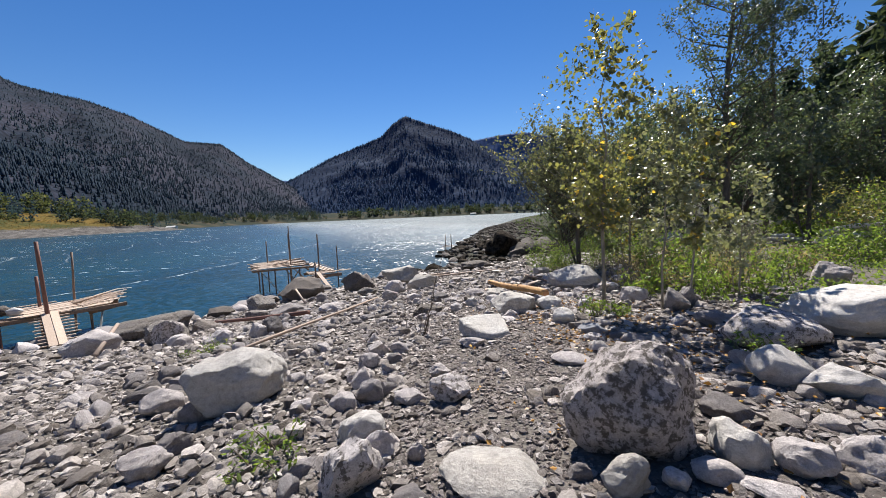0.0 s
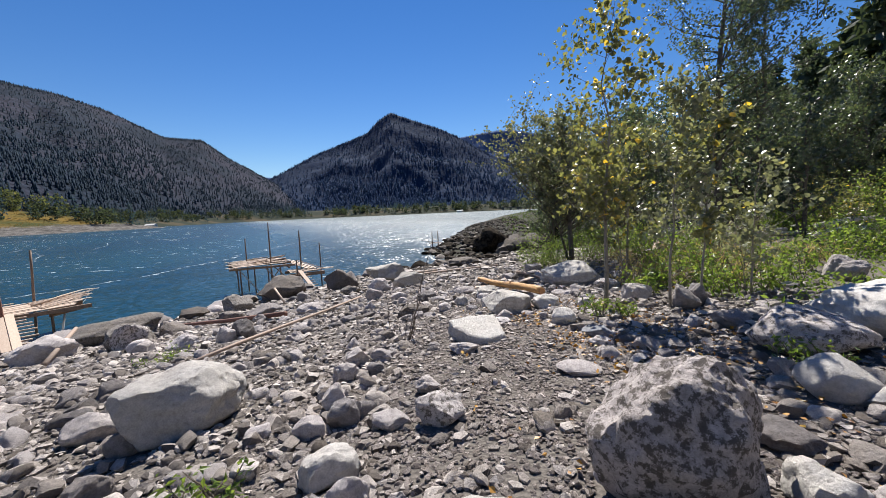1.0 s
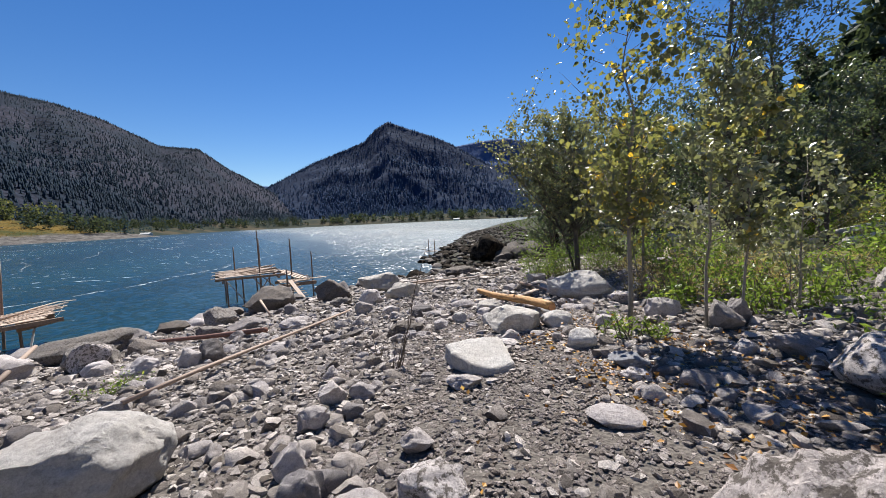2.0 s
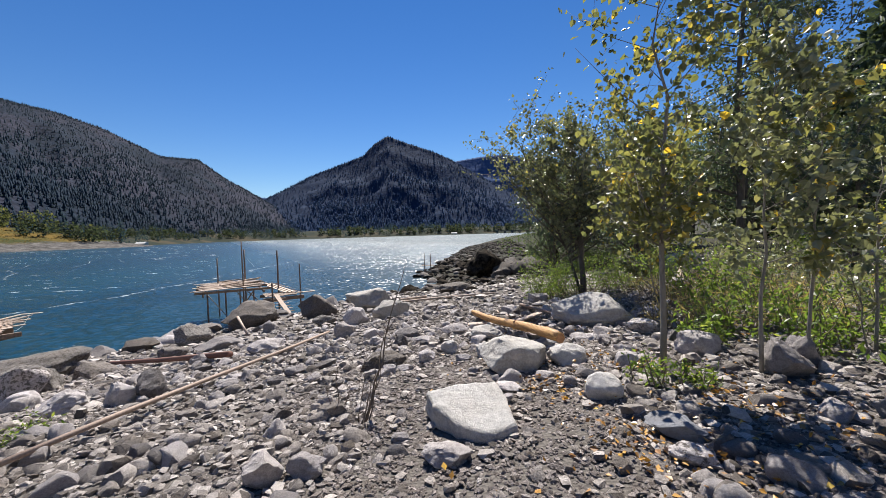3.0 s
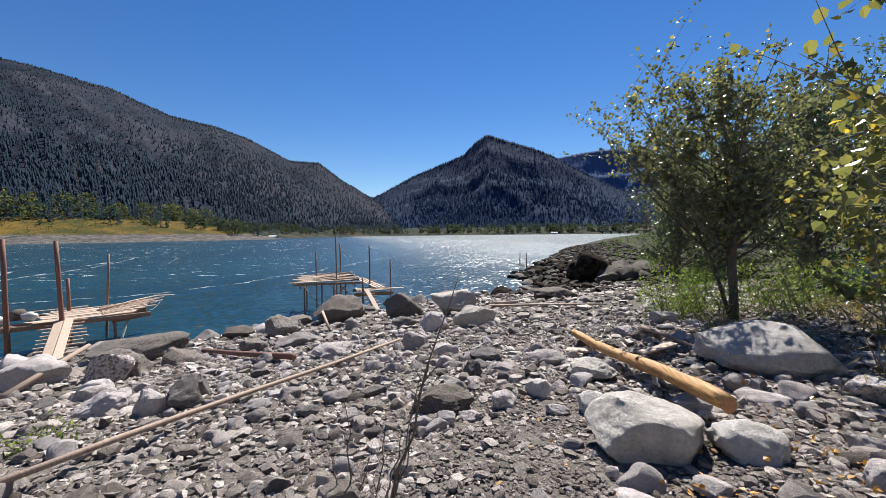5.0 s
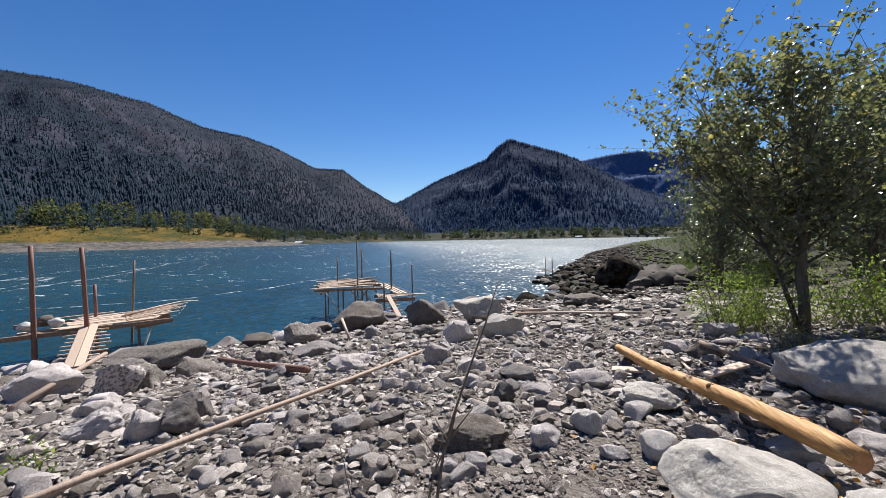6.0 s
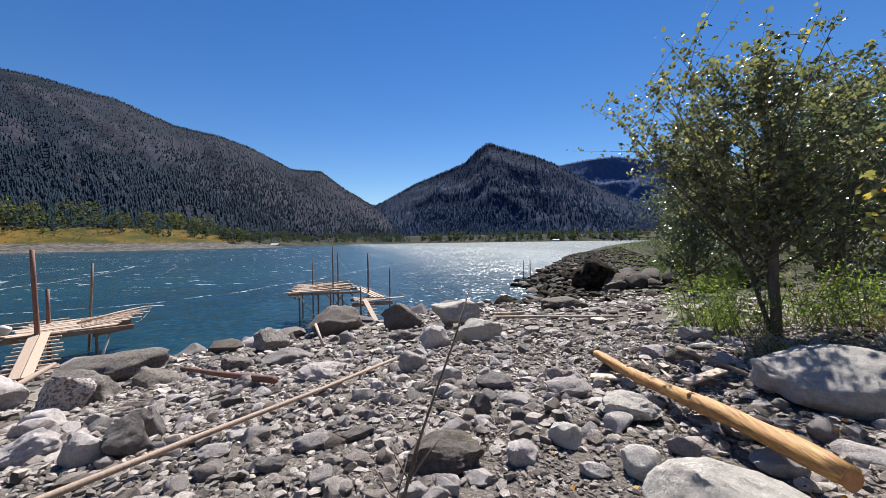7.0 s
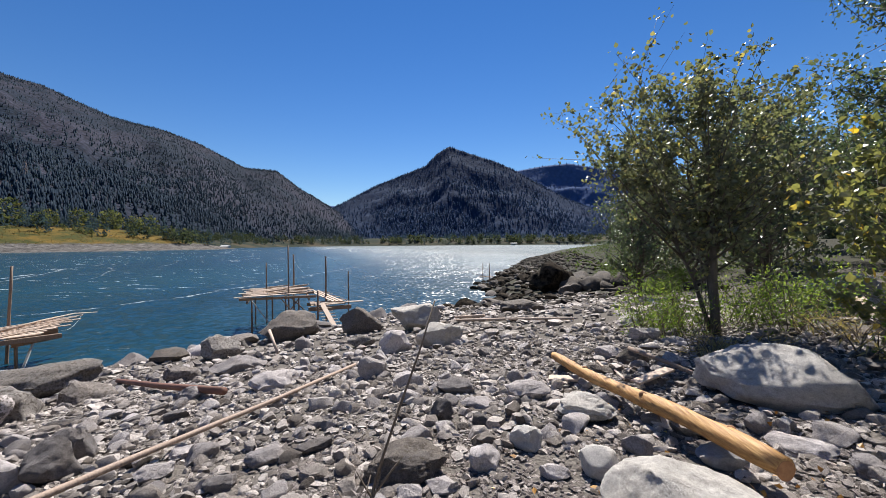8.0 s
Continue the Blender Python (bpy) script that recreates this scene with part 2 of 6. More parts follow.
def water_material():
    m, n, l, b = material("river_water", 0.36)
    b.inputs["IOR"].default_value = 1.33
    b.inputs["Specular IOR Level"].default_value = 0.7
    v = coords(n, l, "Object", (1, 1, 1))
    flow = coords(n, l, "Object", (0.035, 0.012, 1))
    patch = noise_tex(n, l, flow, 1.0, 5, 0.6)
    col = mix(n, l, ramp(n, l, patch, [(0.35, (0.0,) * 3), (0.65, (1.0,) * 3)]), (0.0032, 0.027, 0.045), (0.005, 0.042, 0.064))
    # thin lines of foam carried by the current
    lines = coords(n, l, "Object", (0.22, 0.75, 1))
    foam = noise_tex(n, l, lines, 1.0, 8, 0.75)
    mask = mix(n, l, 1.0, ramp(n, l, foam, [(0.60, (0.0,) * 3), (0.64, (1.0,) * 3)]), ramp(n, l, patch, [(0.48, (0.0,) * 3), (0.58, (1.0,) * 3)]), "MULTIPLY")
    # long streaks along the current
    drift = coords(n, l, "Object", (0.16, 0.008, 1))
    drift.node.inputs["Rotation"].default_value = (0, 0, radians(38))
    drift.node.vector_type = "TEXTURE"
    drift.node.inputs["Scale"].default_value = (9, 75, 1)
    streak = ramp(n, l, noise_tex(n, l, drift, 1.0, 3, 0.5), [(0.485, (0.0,) * 3), (0.5, (1.0,) * 3), (0.515, (0.0,) * 3)])
    broken = ramp(n, l, noise_tex(n, l, coords(n, l, "Object", (0.7, 0.7, 1)), 1.0, 6, 0.7), [(0.46, (0.0,) * 3), (0.6, (0.9,) * 3)])
    thin = ramp(n, l, noise_tex(n, l, coords(n, l, "Object", (0.02, 0.02, 1)), 1.0, 2, 0.5), [(0.5, (0.0,) * 3), (0.58, (1.0,) * 3)])
    streak = mix(n, l, 1.0, mix(n, l, 1.0, streak, broken, "MULTIPLY"), thin, "MULTIPLY")
    mask = mix(n, l, 1.0, mask, streak, "LIGHTEN")
    # one long curved foam line off the platforms
    at = n.new("ShaderNodeSeparateXYZ")
    l.new(v, at.inputs[0])

    def calc(op, a, c=None, d=None):
        k = n.new("ShaderNodeMath")
        k.operation = op
        for sock, val in zip(k.inputs, (a, c, d)):
            if isinstance(val, (int, float)):
                sock.default_value = val
            elif val is not None:
                l.new(val, sock)
        return k.outputs[0]

    bend = calc("EXPONENT", calc("MULTIPLY_ADD", at.outputs["Y"], -0.2, 4.8))
    wander = calc("MULTIPLY_ADD", noise_tex(n, l, coords(n, l, "Object", (0.16, 0.16, 1)), 1.0, 6, 0.7), 6.0, -3.0)
    off = calc("ABSOLUTE", calc("ADD", calc("ADD", calc("MULTIPLY_ADD", bend, 9.0, at.outputs["X"]), 24.6), wander))
    near_line = ramp(n, l, off, [(0.05, (1.0,) * 3), (0.34, (0.0,) * 3)])
    gaps = ramp(n, l, noise_tex(n, l, coords(n, l, "Object", (1.3, 0.8, 1)), 1.0, 5, 0.7), [(0.47, (0.0,) * 3), (0.6, (0.75,) * 3)])
    mask = mix(n, l, 1.0, mask, mix(n, l, 1.0, near_line, gaps, "MULTIPLY"), "LIGHTEN")
    l.new(mix(n, l, mask, col, (0.7, 0.75, 0.77)), b.inputs["Base Color"])
    # choppier upstream, in the middle of the current
    way = n.new("ShaderNodeVectorMath")
    way.operation = "DOT_PRODUCT"
    way.inputs[1].default_value = (2.0, 1.0, 0)
    l.new(v, way.inputs[0])
    chop = n.new("ShaderNodeMapRange")
    chop.inputs["From Min"].default_value, chop.inputs["From Max"].default_value = 20, 260
    chop.inputs["To Min"].default_value, chop.inputs["To Max"].default_value = 0.26, 0.62
    l.new(way.outputs["Value"], chop.inputs["Value"])
    l.new(chop.outputs[0], b.inputs["Roughness"])
    # slopes of the ripples, small and large
    total = None
    for scale, amount in ((2.4, 3.4), (0.5, 1.3), (0.06, 0.3)):
        t = n.new("ShaderNodeTexNoise")
        t.inputs["Scale"].default_value, t.inputs["Detail"].default_value = scale, 4.0
        l.new(v, t.inputs["Vector"])
        k = n.new("ShaderNodeVectorMath")
        k.operation = "MULTIPLY_ADD"
        k.inputs[1].default_value = (amount, amount, 0)
        k.inputs[2].default_value = (-amount / 2, -amount / 2, 0)
        l.new(t.outputs["Color"], k.inputs[0])
        if total is None:
            total = k.outputs[0]
        else:
            s = n.new("ShaderNodeVectorMath")
            l.new(total, s.inputs[0])
            l.new(k.outputs[0], s.inputs[1])
            total = s.outputs[0]
    calm = n.new("ShaderNodeMapRange")
    calm.inputs["From Min"].default_value, calm.inputs["From Max"].default_value = 5, 130
    calm.inputs["To Min"].default_value, calm.inputs["To Max"].default_value = 0.36, 1.35
    l.new(way.outputs["Value"], calm.inputs["Value"])
    scaled = n.new("ShaderNodeVectorMath")
    scaled.operation = "SCALE"
    l.new(total, scaled.inputs[0])
    l.new(calm.outputs[0], scaled.inputs["Scale"])
    total = scaled.outputs[0]
    up = n.new("ShaderNodeVectorMath")
    up.inputs[1].default_value = (0, 0, 1)
    l.new(total, up.inputs[0])
    nm = n.new("ShaderNodeVectorMath")
    nm.operation = "NORMALIZE"
    l.new(up.outputs[0], nm.inputs[0])
    l.new(nm.outputs[0], b.inputs["Normal"])
    return m


def hill_material(name, dark, light, burnt, edge, crown=0.085, gap_shade=0.4, bare=None):
    """A slope closed by tree crowns, with thin burnt patches."""
    m, n, l, b = material(name, 0.95)
    b.inputs["Specular IOR Level"].default_value = 0.05
    v = coords(n, l, "Object", (1, 1, 0.55))
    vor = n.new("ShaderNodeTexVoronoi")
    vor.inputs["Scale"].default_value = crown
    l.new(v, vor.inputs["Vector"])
    f, g = noise_tex(n, l, v, 0.007, 9, 0.72), noise_tex(n, l, v, 0.0032, 6, 0.62)
    c = mix(n, l, ramp(n, l, f, [(0.35, (0.0,) * 3), (0.65, (1.0,) * 3)]), dark, light)
    c = mix(n, l, ramp(n, l, g, [(edge, (0.0,) * 3), (edge + 0.12, (0.8,) * 3)]), c, burnt)
    # crown centres lightened, gaps darkened: canopy shade painted into the colour
    c = mix(n, l, 1.0, c, ramp(n, l, vor.outputs["Distance"], [(0.0, (1 + gap_shade,) * 3), (0.75, (1 - gap_shade * 1.3,) * 3)]), "MULTIPLY")
    if bare:
        # a bare reddish clearing under the power line
        away = n.new("ShaderNodeVectorMath")
        away.operation = "DISTANCE"
        flat = n.new("ShaderNodeVectorMath")
        flat.operation = "MULTIPLY"
        flat.inputs[1].default_value = (1, 1, 0)
        l.new(coords(n, l), flat.inputs[0])
        l.new(flat.outputs[0], away.inputs[0])
        away.inputs[1].default_value = (*bare, 0)
        uneven = n.new("ShaderNodeMath")
        uneven.operation = "MULTIPLY_ADD"
        l.new(noise_tex(n, l, v, 0.025, 6, 0.75), uneven.inputs[0])
        uneven.inputs[1].default_value = 110.0
        l.new(away.outputs["Value"], uneven.inputs[2])
        edge_of = n.new("ShaderNodeMapRange")
        edge_of.inputs["From Min"].default_value, edge_of.inputs["From Max"].default_value = 92, 78
        l.new(uneven.outputs[0], edge_of.inputs["Value"])
        c = mix(n, l, edge_of.outputs[0], c, (0.13, 0.085, 0.075))
    l.new(c, b.inputs["Base Color"])
    k = n.new("ShaderNodeBump")
    k.inputs["Strength"].default_value, k.inputs["Distance"].default_value = 0.3, 5.0
    k.invert = True
    l.new(vor.outputs["Distance"], k.inputs["Height"])
    l.new(k.outputs[0], b.inputs["Normal"])
    return m


# hill colours include a bluish tint that stands for distance haze
M_RIDGE = hill_material("hazed_wooded_ridge", (0.011, 0.019, 0.034), (0.016, 0.025, 0.043), (0.042, 0.042, 0.063), 0.47, 0.085, 0.35, (-748, 553))
M_PEAK = hill_material("hazed_wooded_hill", (0.015, 0.029, 0.064), (0.020, 0.036, 0.076), (0.026, 0.041, 0.080), 0.55, 0.06, 0.2)
M_FAR = hill_material("hazed_far_ridge", (0.052, 0.088, 0.19), (0.058, 0.096, 0.20), (0.062, 0.098, 0.195), 0.5, 0.04, 0.1)
M_GROUND, M_WATER = ground_material(), water_material()

# ---- mesh tools ----
rng = np.random.default_rng(7)


def mesh_np(name, verts, faces, mat, smooth=True, crisp=0):
    me = bpy.data.meshes.new(name)
    me.from_pydata(np.asarray(verts).tolist(), [], np.asarray(faces).tolist() if not isinstance(faces, list) else faces)
    me.materials.append(mat)
    if smooth:
        me.polygons.foreach_set("use_smooth", [True] * len(me.polygons))
    me.update()
    if crisp:
        me.set_sharp_from_angle(angle=radians(crisp))
    return me


def part(name, bm, mat, parent, label="", smooth=False):
    me = bpy.data.meshes.new(name)
    bm.to_mesh(me)
    bm.free()
    me.materials.append(mat)
    if smooth:
        me.polygons.foreach_set("use_smooth", [True] * len(me.polygons))
    ob = new(name, me)
    if parent:
        ob.parent = parent
    return tagged(ob, label)


def ico(sub):
    bm = bmesh.new()
    bmesh.ops.create_icosphere(bm, subdivisions=sub, radius=1)
    v = np.array([x.co[:] for x in bm.verts])
    f = np.array([[q.index for q in p.verts] for p in bm.faces])
    bm.free()
    return v, f


ICO = {k: ico(k) for k in (1, 2, 3, 4, 5)}


def rock_shape(seed, sub=3, cuts=9, rough=0.08, round_=0.5, slab=0.0):
    """A unit stone: a ball cut by planes and roughened. Returns verts, faces."""
    r = np.random.default_rng(seed)
    v, f = ICO[sub]
    v = v.copy()
    for _ in range(cuts):
        nrm = r.normal(size=3)
        nrm /= np.linalg.norm(nrm)
        o = r.uniform(0.42, 0.84) * (1 - round_) + 0.86 * round_
        d = v @ nrm - o
        v -= np.maximum(d, 0)[:, None] * nrm * 0.92
    if slab:
        v[:, 2] = np.clip(v[:, 2], -slab, slab)
    off = Vector(r.uniform(-50, 50, 3))
    for i, p in enumerate(v):
        q = Vector(p)
        k = 1 + rough * (1.6 * noise.noise(q * 1.3 + off) + 0.8 * noise.noise(q * 3.1 + off) + (0.55 * noise.noise(q * 7.5 + off) + 0.3 * noise.noise(q * 15 + off) - 1.3 * abs(noise.noise(q * 2.3 - off)) if sub > 3 else 0))
        v[i] = p * k
    lo, hi = v.min(0), v.max(0)
    return (v - (lo + hi) / 2) / ((hi - lo) / 2), f


def tube(bm, pts, radii, sides=7, rough=0.0, cap=True):
    """A tapered, bent tube through points."""
    rings, up = [], Vector((0.13, 0.2, 1)).normalized()
    pts = [Vector(p) for p in pts]
    for i, p in enumerate(pts):
        d = (pts[min(i + 1, len(pts) - 1)] - pts[max(i - 1, 0)]).normalized()
        a = d.cross(up)
        if a.length < 0.05:
            a = d.cross(Vector((1, 0, 0)))
        a.normalize()
        c = d.cross(a)
        ring = []
        for k in range(sides):
            t = 2 * math.pi * k / sides
            rr = radii[i] * (1 + rough * noise.noise(p * 3 + Vector((k * 1.7, 0, 0))))
            ring.append(bm.verts.new(p + (a * math.cos(t) + c * math.sin(t)) * rr))
        rings.append(ring)
    for r0, r1 in zip(rings, rings[1:]):
        for k in range(sides):
            bm.faces.new((r0[k], r0[(k + 1) % sides], r1[(k + 1) % sides], r1[k]))
    if cap:
        bm.faces.new(rings[0][::-1])
        bm.faces.new(rings[-1])


def beam(bm, a, b, w, h, up=(0, 0, 1), bevel=0.006):
    """A squared board from a to b."""
    a, b = Vector(a), Vector(b)
    d = b - a
    x = d.normalized()
    y = Vector(up).cross(x)
    if y.length < 0.01:
        y = Vector((1, 0, 0)).cross(x)
    y.normalize()
    z = x.cross(y)
    m = Matrix((x, y, z)).transposed().to_4x4()
    m.translation = (a + b) / 2
    got = bmesh.ops.create_cube(bm, size=1, matrix=m @ Matrix.Diagonal((d.length, w, h, 1)))
    if bevel:
        eds = list({e for v in got["verts"] for e in v.link_edges})
        bmesh.ops.bevel(bm, geom=eds, offset=bevel, segments=1, affect="EDGES")


# ---- the lie of the land ----
WATER = -3.0
SHORE = [(-50, -36), (-24, 3), (-17.0, 14.0), (-15.2, 15.1), (-12.7, 17.6), (-11.0, 19.6), (-9.4, 21.8), (-6.9, 25.6), (-4.2, 29.0), (0.6, 31.6), (2.2, 36), (-0.2, 43.5), (3.6, 66), (12, 115), (48, 254), (94, 395), (310, 1050), (560, 1900), (700, 4200)]


def inland(x, y):
    """Metres from the water's edge of the near bank, positive on land."""
    best = np.full(np.shape(x), 1e9)
    sign = np.ones(np.shape(x))
    for (ax, ay), (bx, by) in zip(SHORE, SHORE[1:]):
        dx, dy = bx - ax, by - ay
        ll = dx * dx + dy * dy
        t = np.clip(((x - ax) * dx + (y - ay) * dy) / ll, 0, 1)
        px, py = x - ax - t * dx, y - ay - t * dy
        d = np.hypot(px, py)
        s = np.where(dx * py - dy * px < 0, 1.0, -1.0)
        sign = np.where(d < best - 1e-9, s, sign)
        best = np.minimum(best, d)
    return best * sign


FAR = [(-1500, -500), (-560, 60), (-400, 220), (-345, 320), (-328, 420), (-322, 490), (-420, 560), (-480, 760), (-560, 1100), (-380, 1420), (300, 1500), (900, 1600), (3000, 1700)]


def far_bank(x, y):
    """Metres inland from the water's edge of the opposite bank."""
    best = np.full(np.shape(x), 1e9)
    sign = np.ones(np.shape(x))
    for (ax, ay), (bx, by) in zip(FAR, FAR[1:]):
        dx, dy = bx - ax, by - ay
        t = np.clip(((x - ax) * dx + (y - ay) * dy) / (dx * dx + dy * dy), 0, 1)
        px, py = x - ax - t * dx, y - ay - t * dy
        d = np.hypot(px, py)
        s = np.where(dx * py - dy * px > 0, 1.0, -1.0)
        sign = np.where(d < best - 1e-9, s, sign)
        best = np.minimum(best, d)
    return best * sign


def height(x, y):
    x, y = np.asarray(x, float), np.asarray(y, float)
    d = inland(x, y)
    near = np.interp(d, [-40, -4, 0, 2, 6.3, 9.3, 12, 15, 17, 20, 22, 30, 50, 95, 300, 1000], [-6, -1.2, 0, 0.5, 1.06, 1.52, 2.02, 2.45, 2.67, 2.95, 3.17, 3.55, 5.0, 26, 120, 300]) + WATER
    e = far_bank(x, y)
    far = np.interp(e, [-40, -2, 0, 25, 40, 110, 200, 600, 3000], [-6, -0.4, 0, 5.2, 9, 25, 29, 42, 70]) + WATER
    return np.maximum(near, far)


NX, NY = np.arange(-16, 14.01, 0.15), np.arange(-2, 30.01, 0.15)
RELIEF = np.array([[0.045 * noise.noise(Vector((x, y, 0)) * 0.8) + 0.04 * noise.noise(Vector((x, y, 3)) * 2.3) + 0.025 * noise.noise(Vector((x, y, 7)) * 5) for x in NX] for y in NY])


def surface(x, y):
    """Height of the ground with its small humps."""
    x, y = np.asarray(x, float), np.asarray(y, float)
    i, j = np.clip((x + 16) / 0.15, 0, len(NX) - 1.001), np.clip((y + 2) / 0.15, 0, len(NY) - 1.001)
    i0, j0 = i.astype(int), j.astype(int)
    fi, fj = i - i0, j - j0
    r = (RELIEF[j0, i0] * (1 - fi) + RELIEF[j0, i0 + 1] * fi) * (1 - fj) + (RELIEF[j0 + 1, i0] * (1 - fi) + RELIEF[j0 + 1, i0 + 1] * fi) * fj
    inside = (x > -16) & (x < 14) & (y > -2) & (y < 30)
    return height(x, y) + np.where(inside, r, 0)


def h(x, y):
    return float(surface(np.array([x]), np.array([y]))[0])


def graded(breaks):
    out = []
    for a, b, s in breaks:
        out += list(np.arange(a, b, s))
    return np.array(out + [breaks[-1][1]])


def build_ground():
    xs = graded([(-3000, -640, 160), (-640, -300, 8), (-300, -60, 20), (-60, -16, 2), (-16, 14, 0.25), (14, 60, 1.5), (60, 400, 20), (400, 3000, 260)])
    ys = graded([(-600, -40, 80), (-40, -2, 1.5), (-2, 30, 0.25), (30, 70, 0.8), (70, 620, 8), (620, 2000, 60), (2000, 4600, 260)])
    gx, gy = np.meshgrid(xs, ys)
    z = surface(gx, gy)
    nx, ny = len(xs), len(ys)
    idx = np.arange(nx * ny).reshape(ny, nx)
    faces = np.stack([idx[:-1, :-1], idx[:-1, 1:], idx[1:, 1:], idx[1:, :-1]], -1).reshape(-1, 4)
    me = mesh_np("ground", np.stack([gx, gy, z], -1).reshape(-1, 3), faces, M_GROUND)
    return tagged(new("ground", me), "grey stony river bank of gravel and silt", "ground", kind="structure")


build_ground()


def build_water():
    xs = graded([(-3000, -200, 400), (-200, 200, 20), (200, 3000, 400)])
    ys = graded([(-600, 0, 100), (0, 300, 20), (300, 4600, 400)])
    gx, gy = np.meshgrid(xs, ys)
    nx, ny = len(xs), len(ys)
    idx = np.arange(nx * ny).reshape(ny, nx)
    faces = np.stack([idx[:-1, :-1], idx[:-1, 1:], idx[1:, 1:], idx[1:, :-1]], -1).reshape(-1, 4)
    me = mesh_np("water", np.stack([gx, gy, gx * 0 + WATER], -1).reshape(-1, 3), faces, M_WATER)
    return tagged(new("water", me), "wide blue-green river with ripples and glitter", "water", kind="structure")


build_water()


# ---- mountains: (azimuth in degrees right of +y, slope of the sight line to the crest) ----
def build_mountain(name, label, crest, base_d, crest_d, tree_count, tree_h, seed, mat, tree_mat, rough=0.03):
    r = np.random.default_rng(seed)
    az = np.array([c[0] for c in crest], float)
    el = np.array([c[1] for c in crest], float)
    na, nd = 240, 60
    A = np.linspace(az[0], az[-1], na)
    E = np.interp(A, az, el)
    rows = []
    off = Vector((seed * 13.7, 0, 0))
    for k in range(nd):
        u = k / (nd - 1) * 1.25
        for a, e in zip(A, E):
            foot = np.interp(a, [p[0] for p in base_d], [p[1] for p in base_d])
            dist = foot + (crest_d - foot) * u
            top = e * crest_d + 3
            prof = u ** 1.15 if u <= 1 else 1 - (u - 1) * 1.2
            q = Vector((math.radians(a) * 9, u * 3, 0)) + off
            bumpy = (noise.noise(q) * 0.5 + noise.noise(q * 2.3) * 0.3 + noise.noise(q * 5) * 0.15)
            amp = math.sin(math.pi * min(u, 1)) * 0.14 + rough * 0.3
            z = WATER + 2 + top * max(prof, -0.2) + top * bumpy * amp
            rows.append((math.sin(radians(a)) * dist, math.cos(radians(a)) * dist, z))
    V = np.array(rows).reshape(nd, na, 3)
    idx = np.arange(nd * na).reshape(nd, na)
    faces = np.stack([idx[:-1, :-1], idx[:-1, 1:], idx[1:, 1:], idx[1:, :-1]], -1).reshape(-1, 4)
    me = mesh_np(name, V.reshape(-1, 3), faces, mat)
    ob = tagged(new(name, me), label, "mountain", kind="structure")
    # conifers standing on the slope, in one mesh
    ii, jj = (nd / 1.25 - 1) * r.uniform(0, 1, tree_count) ** 1.25, r.uniform(0, na - 1.01, tree_count)
    crest_n = tree_count // 6
    ii[:crest_n] = r.uniform(nd / 1.25 - 2.5, nd / 1.25 + 0.5, crest_n)
    i0, j0 = ii.astype(int), jj.astype(int)
    fi, fj = (ii - i0)[:, None], (jj - j0)[:, None]
    P = (V[i0, j0] * (1 - fi) + V[np.minimum(i0 + 1, nd - 1), j0] * fi) * (1 - fj) + (V[i0, j0 + 1] * (1 - fi) + V[np.minimum(i0 + 1, nd - 1), j0 + 1] * fi) * fj
    # thinner stands on the burnt patches
    thin = np.array([noise.noise(Vector(p) * 0.0026) for p in P]) > 0.08
    keep = ~thin | (r.uniform(0, 1, len(P)) < 0.4)
    keep[:crest_n] = True
    P, ii = P[keep], ii[keep]
    conifer_cover(name + "_conifers", P, tree_h * (1.9 - 1.1 * ii / (nd / 1.25)), r, tree_mat)
    return ob


def conifer_cover(name, P, tree_h, r, mat=None, label="dark distant conifer forest on the slope"):
    n = len(P)
    hh = tree_h * r.uniform(0.55, 1.2, n)
    ww = hh * r.uniform(0.14, 0.24, n)
    ang = np.arange(5) * 2 * np.pi / 5
    ring = np.stack([np.cos(ang), np.sin(ang), np.zeros(5)], -1)
    verts = np.zeros((n, 12, 3))
    for q, (z0, wq, z1) in enumerate(((0.05, 1.0, 0.62), (0.4, 0.62, 1.0))):
        jit = r.uniform(0.7, 1.3, (n, 5, 1))
        verts[:, q * 6:q * 6 + 5] = P[:, None] + ring[None] * ww[:, None, None] * wq * jit + np.array([0, 0, 1.0]) * (hh * z0)[:, None, None]
        verts[:, q * 6 + 5] = P + np.array([0, 0, 1.0]) * (hh * z1)[:, None]
    f = np.array([[a, (a + 1) % 5, 5] for a in range(5)])
    f = np.concatenate([f, f + 6])
    faces = (f[None] + np.arange(n)[:, None, None] * 12).reshape(-1, 3)
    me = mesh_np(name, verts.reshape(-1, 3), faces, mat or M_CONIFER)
    return tagged(new(name, me), label, "forest", kind="stuff")


LEFT = [(-100, .22), (-80, .27), (-66, .296), (-60, .305), (-57.1, .303), (-51.4, .291), (-49, .274), (-45.9, .254), (-41.5, .243), (-37.5, .222), (-32.6, .178), (-28.8, .177), (-25.8, .136), (-21.8, .094), (-18, .05), (-15, .01)]
PEAK = [(-24, .03), (-21.6, .09), (-15.8, .146), (-13.9, .161), (-8.2, .201), (-6.6, .231), (-4.7, .2515), (-1.6, .231), (2.1, .209), (4.5, .188), (12.1, .108), (14.5, .09), (22, .04), (28, .02)]
RIGHT = [(-2, .15), (3, .175), (5.1, .184), (8.8, .194), (12.2, .196), (17, .176), (26, .14), (45, .12)]
NOTCH = [(-30, .08), (-24, .10), (-20, .095), (-12, .08)]
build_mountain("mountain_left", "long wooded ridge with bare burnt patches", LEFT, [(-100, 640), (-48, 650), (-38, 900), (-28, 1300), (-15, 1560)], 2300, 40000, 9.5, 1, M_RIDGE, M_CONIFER)
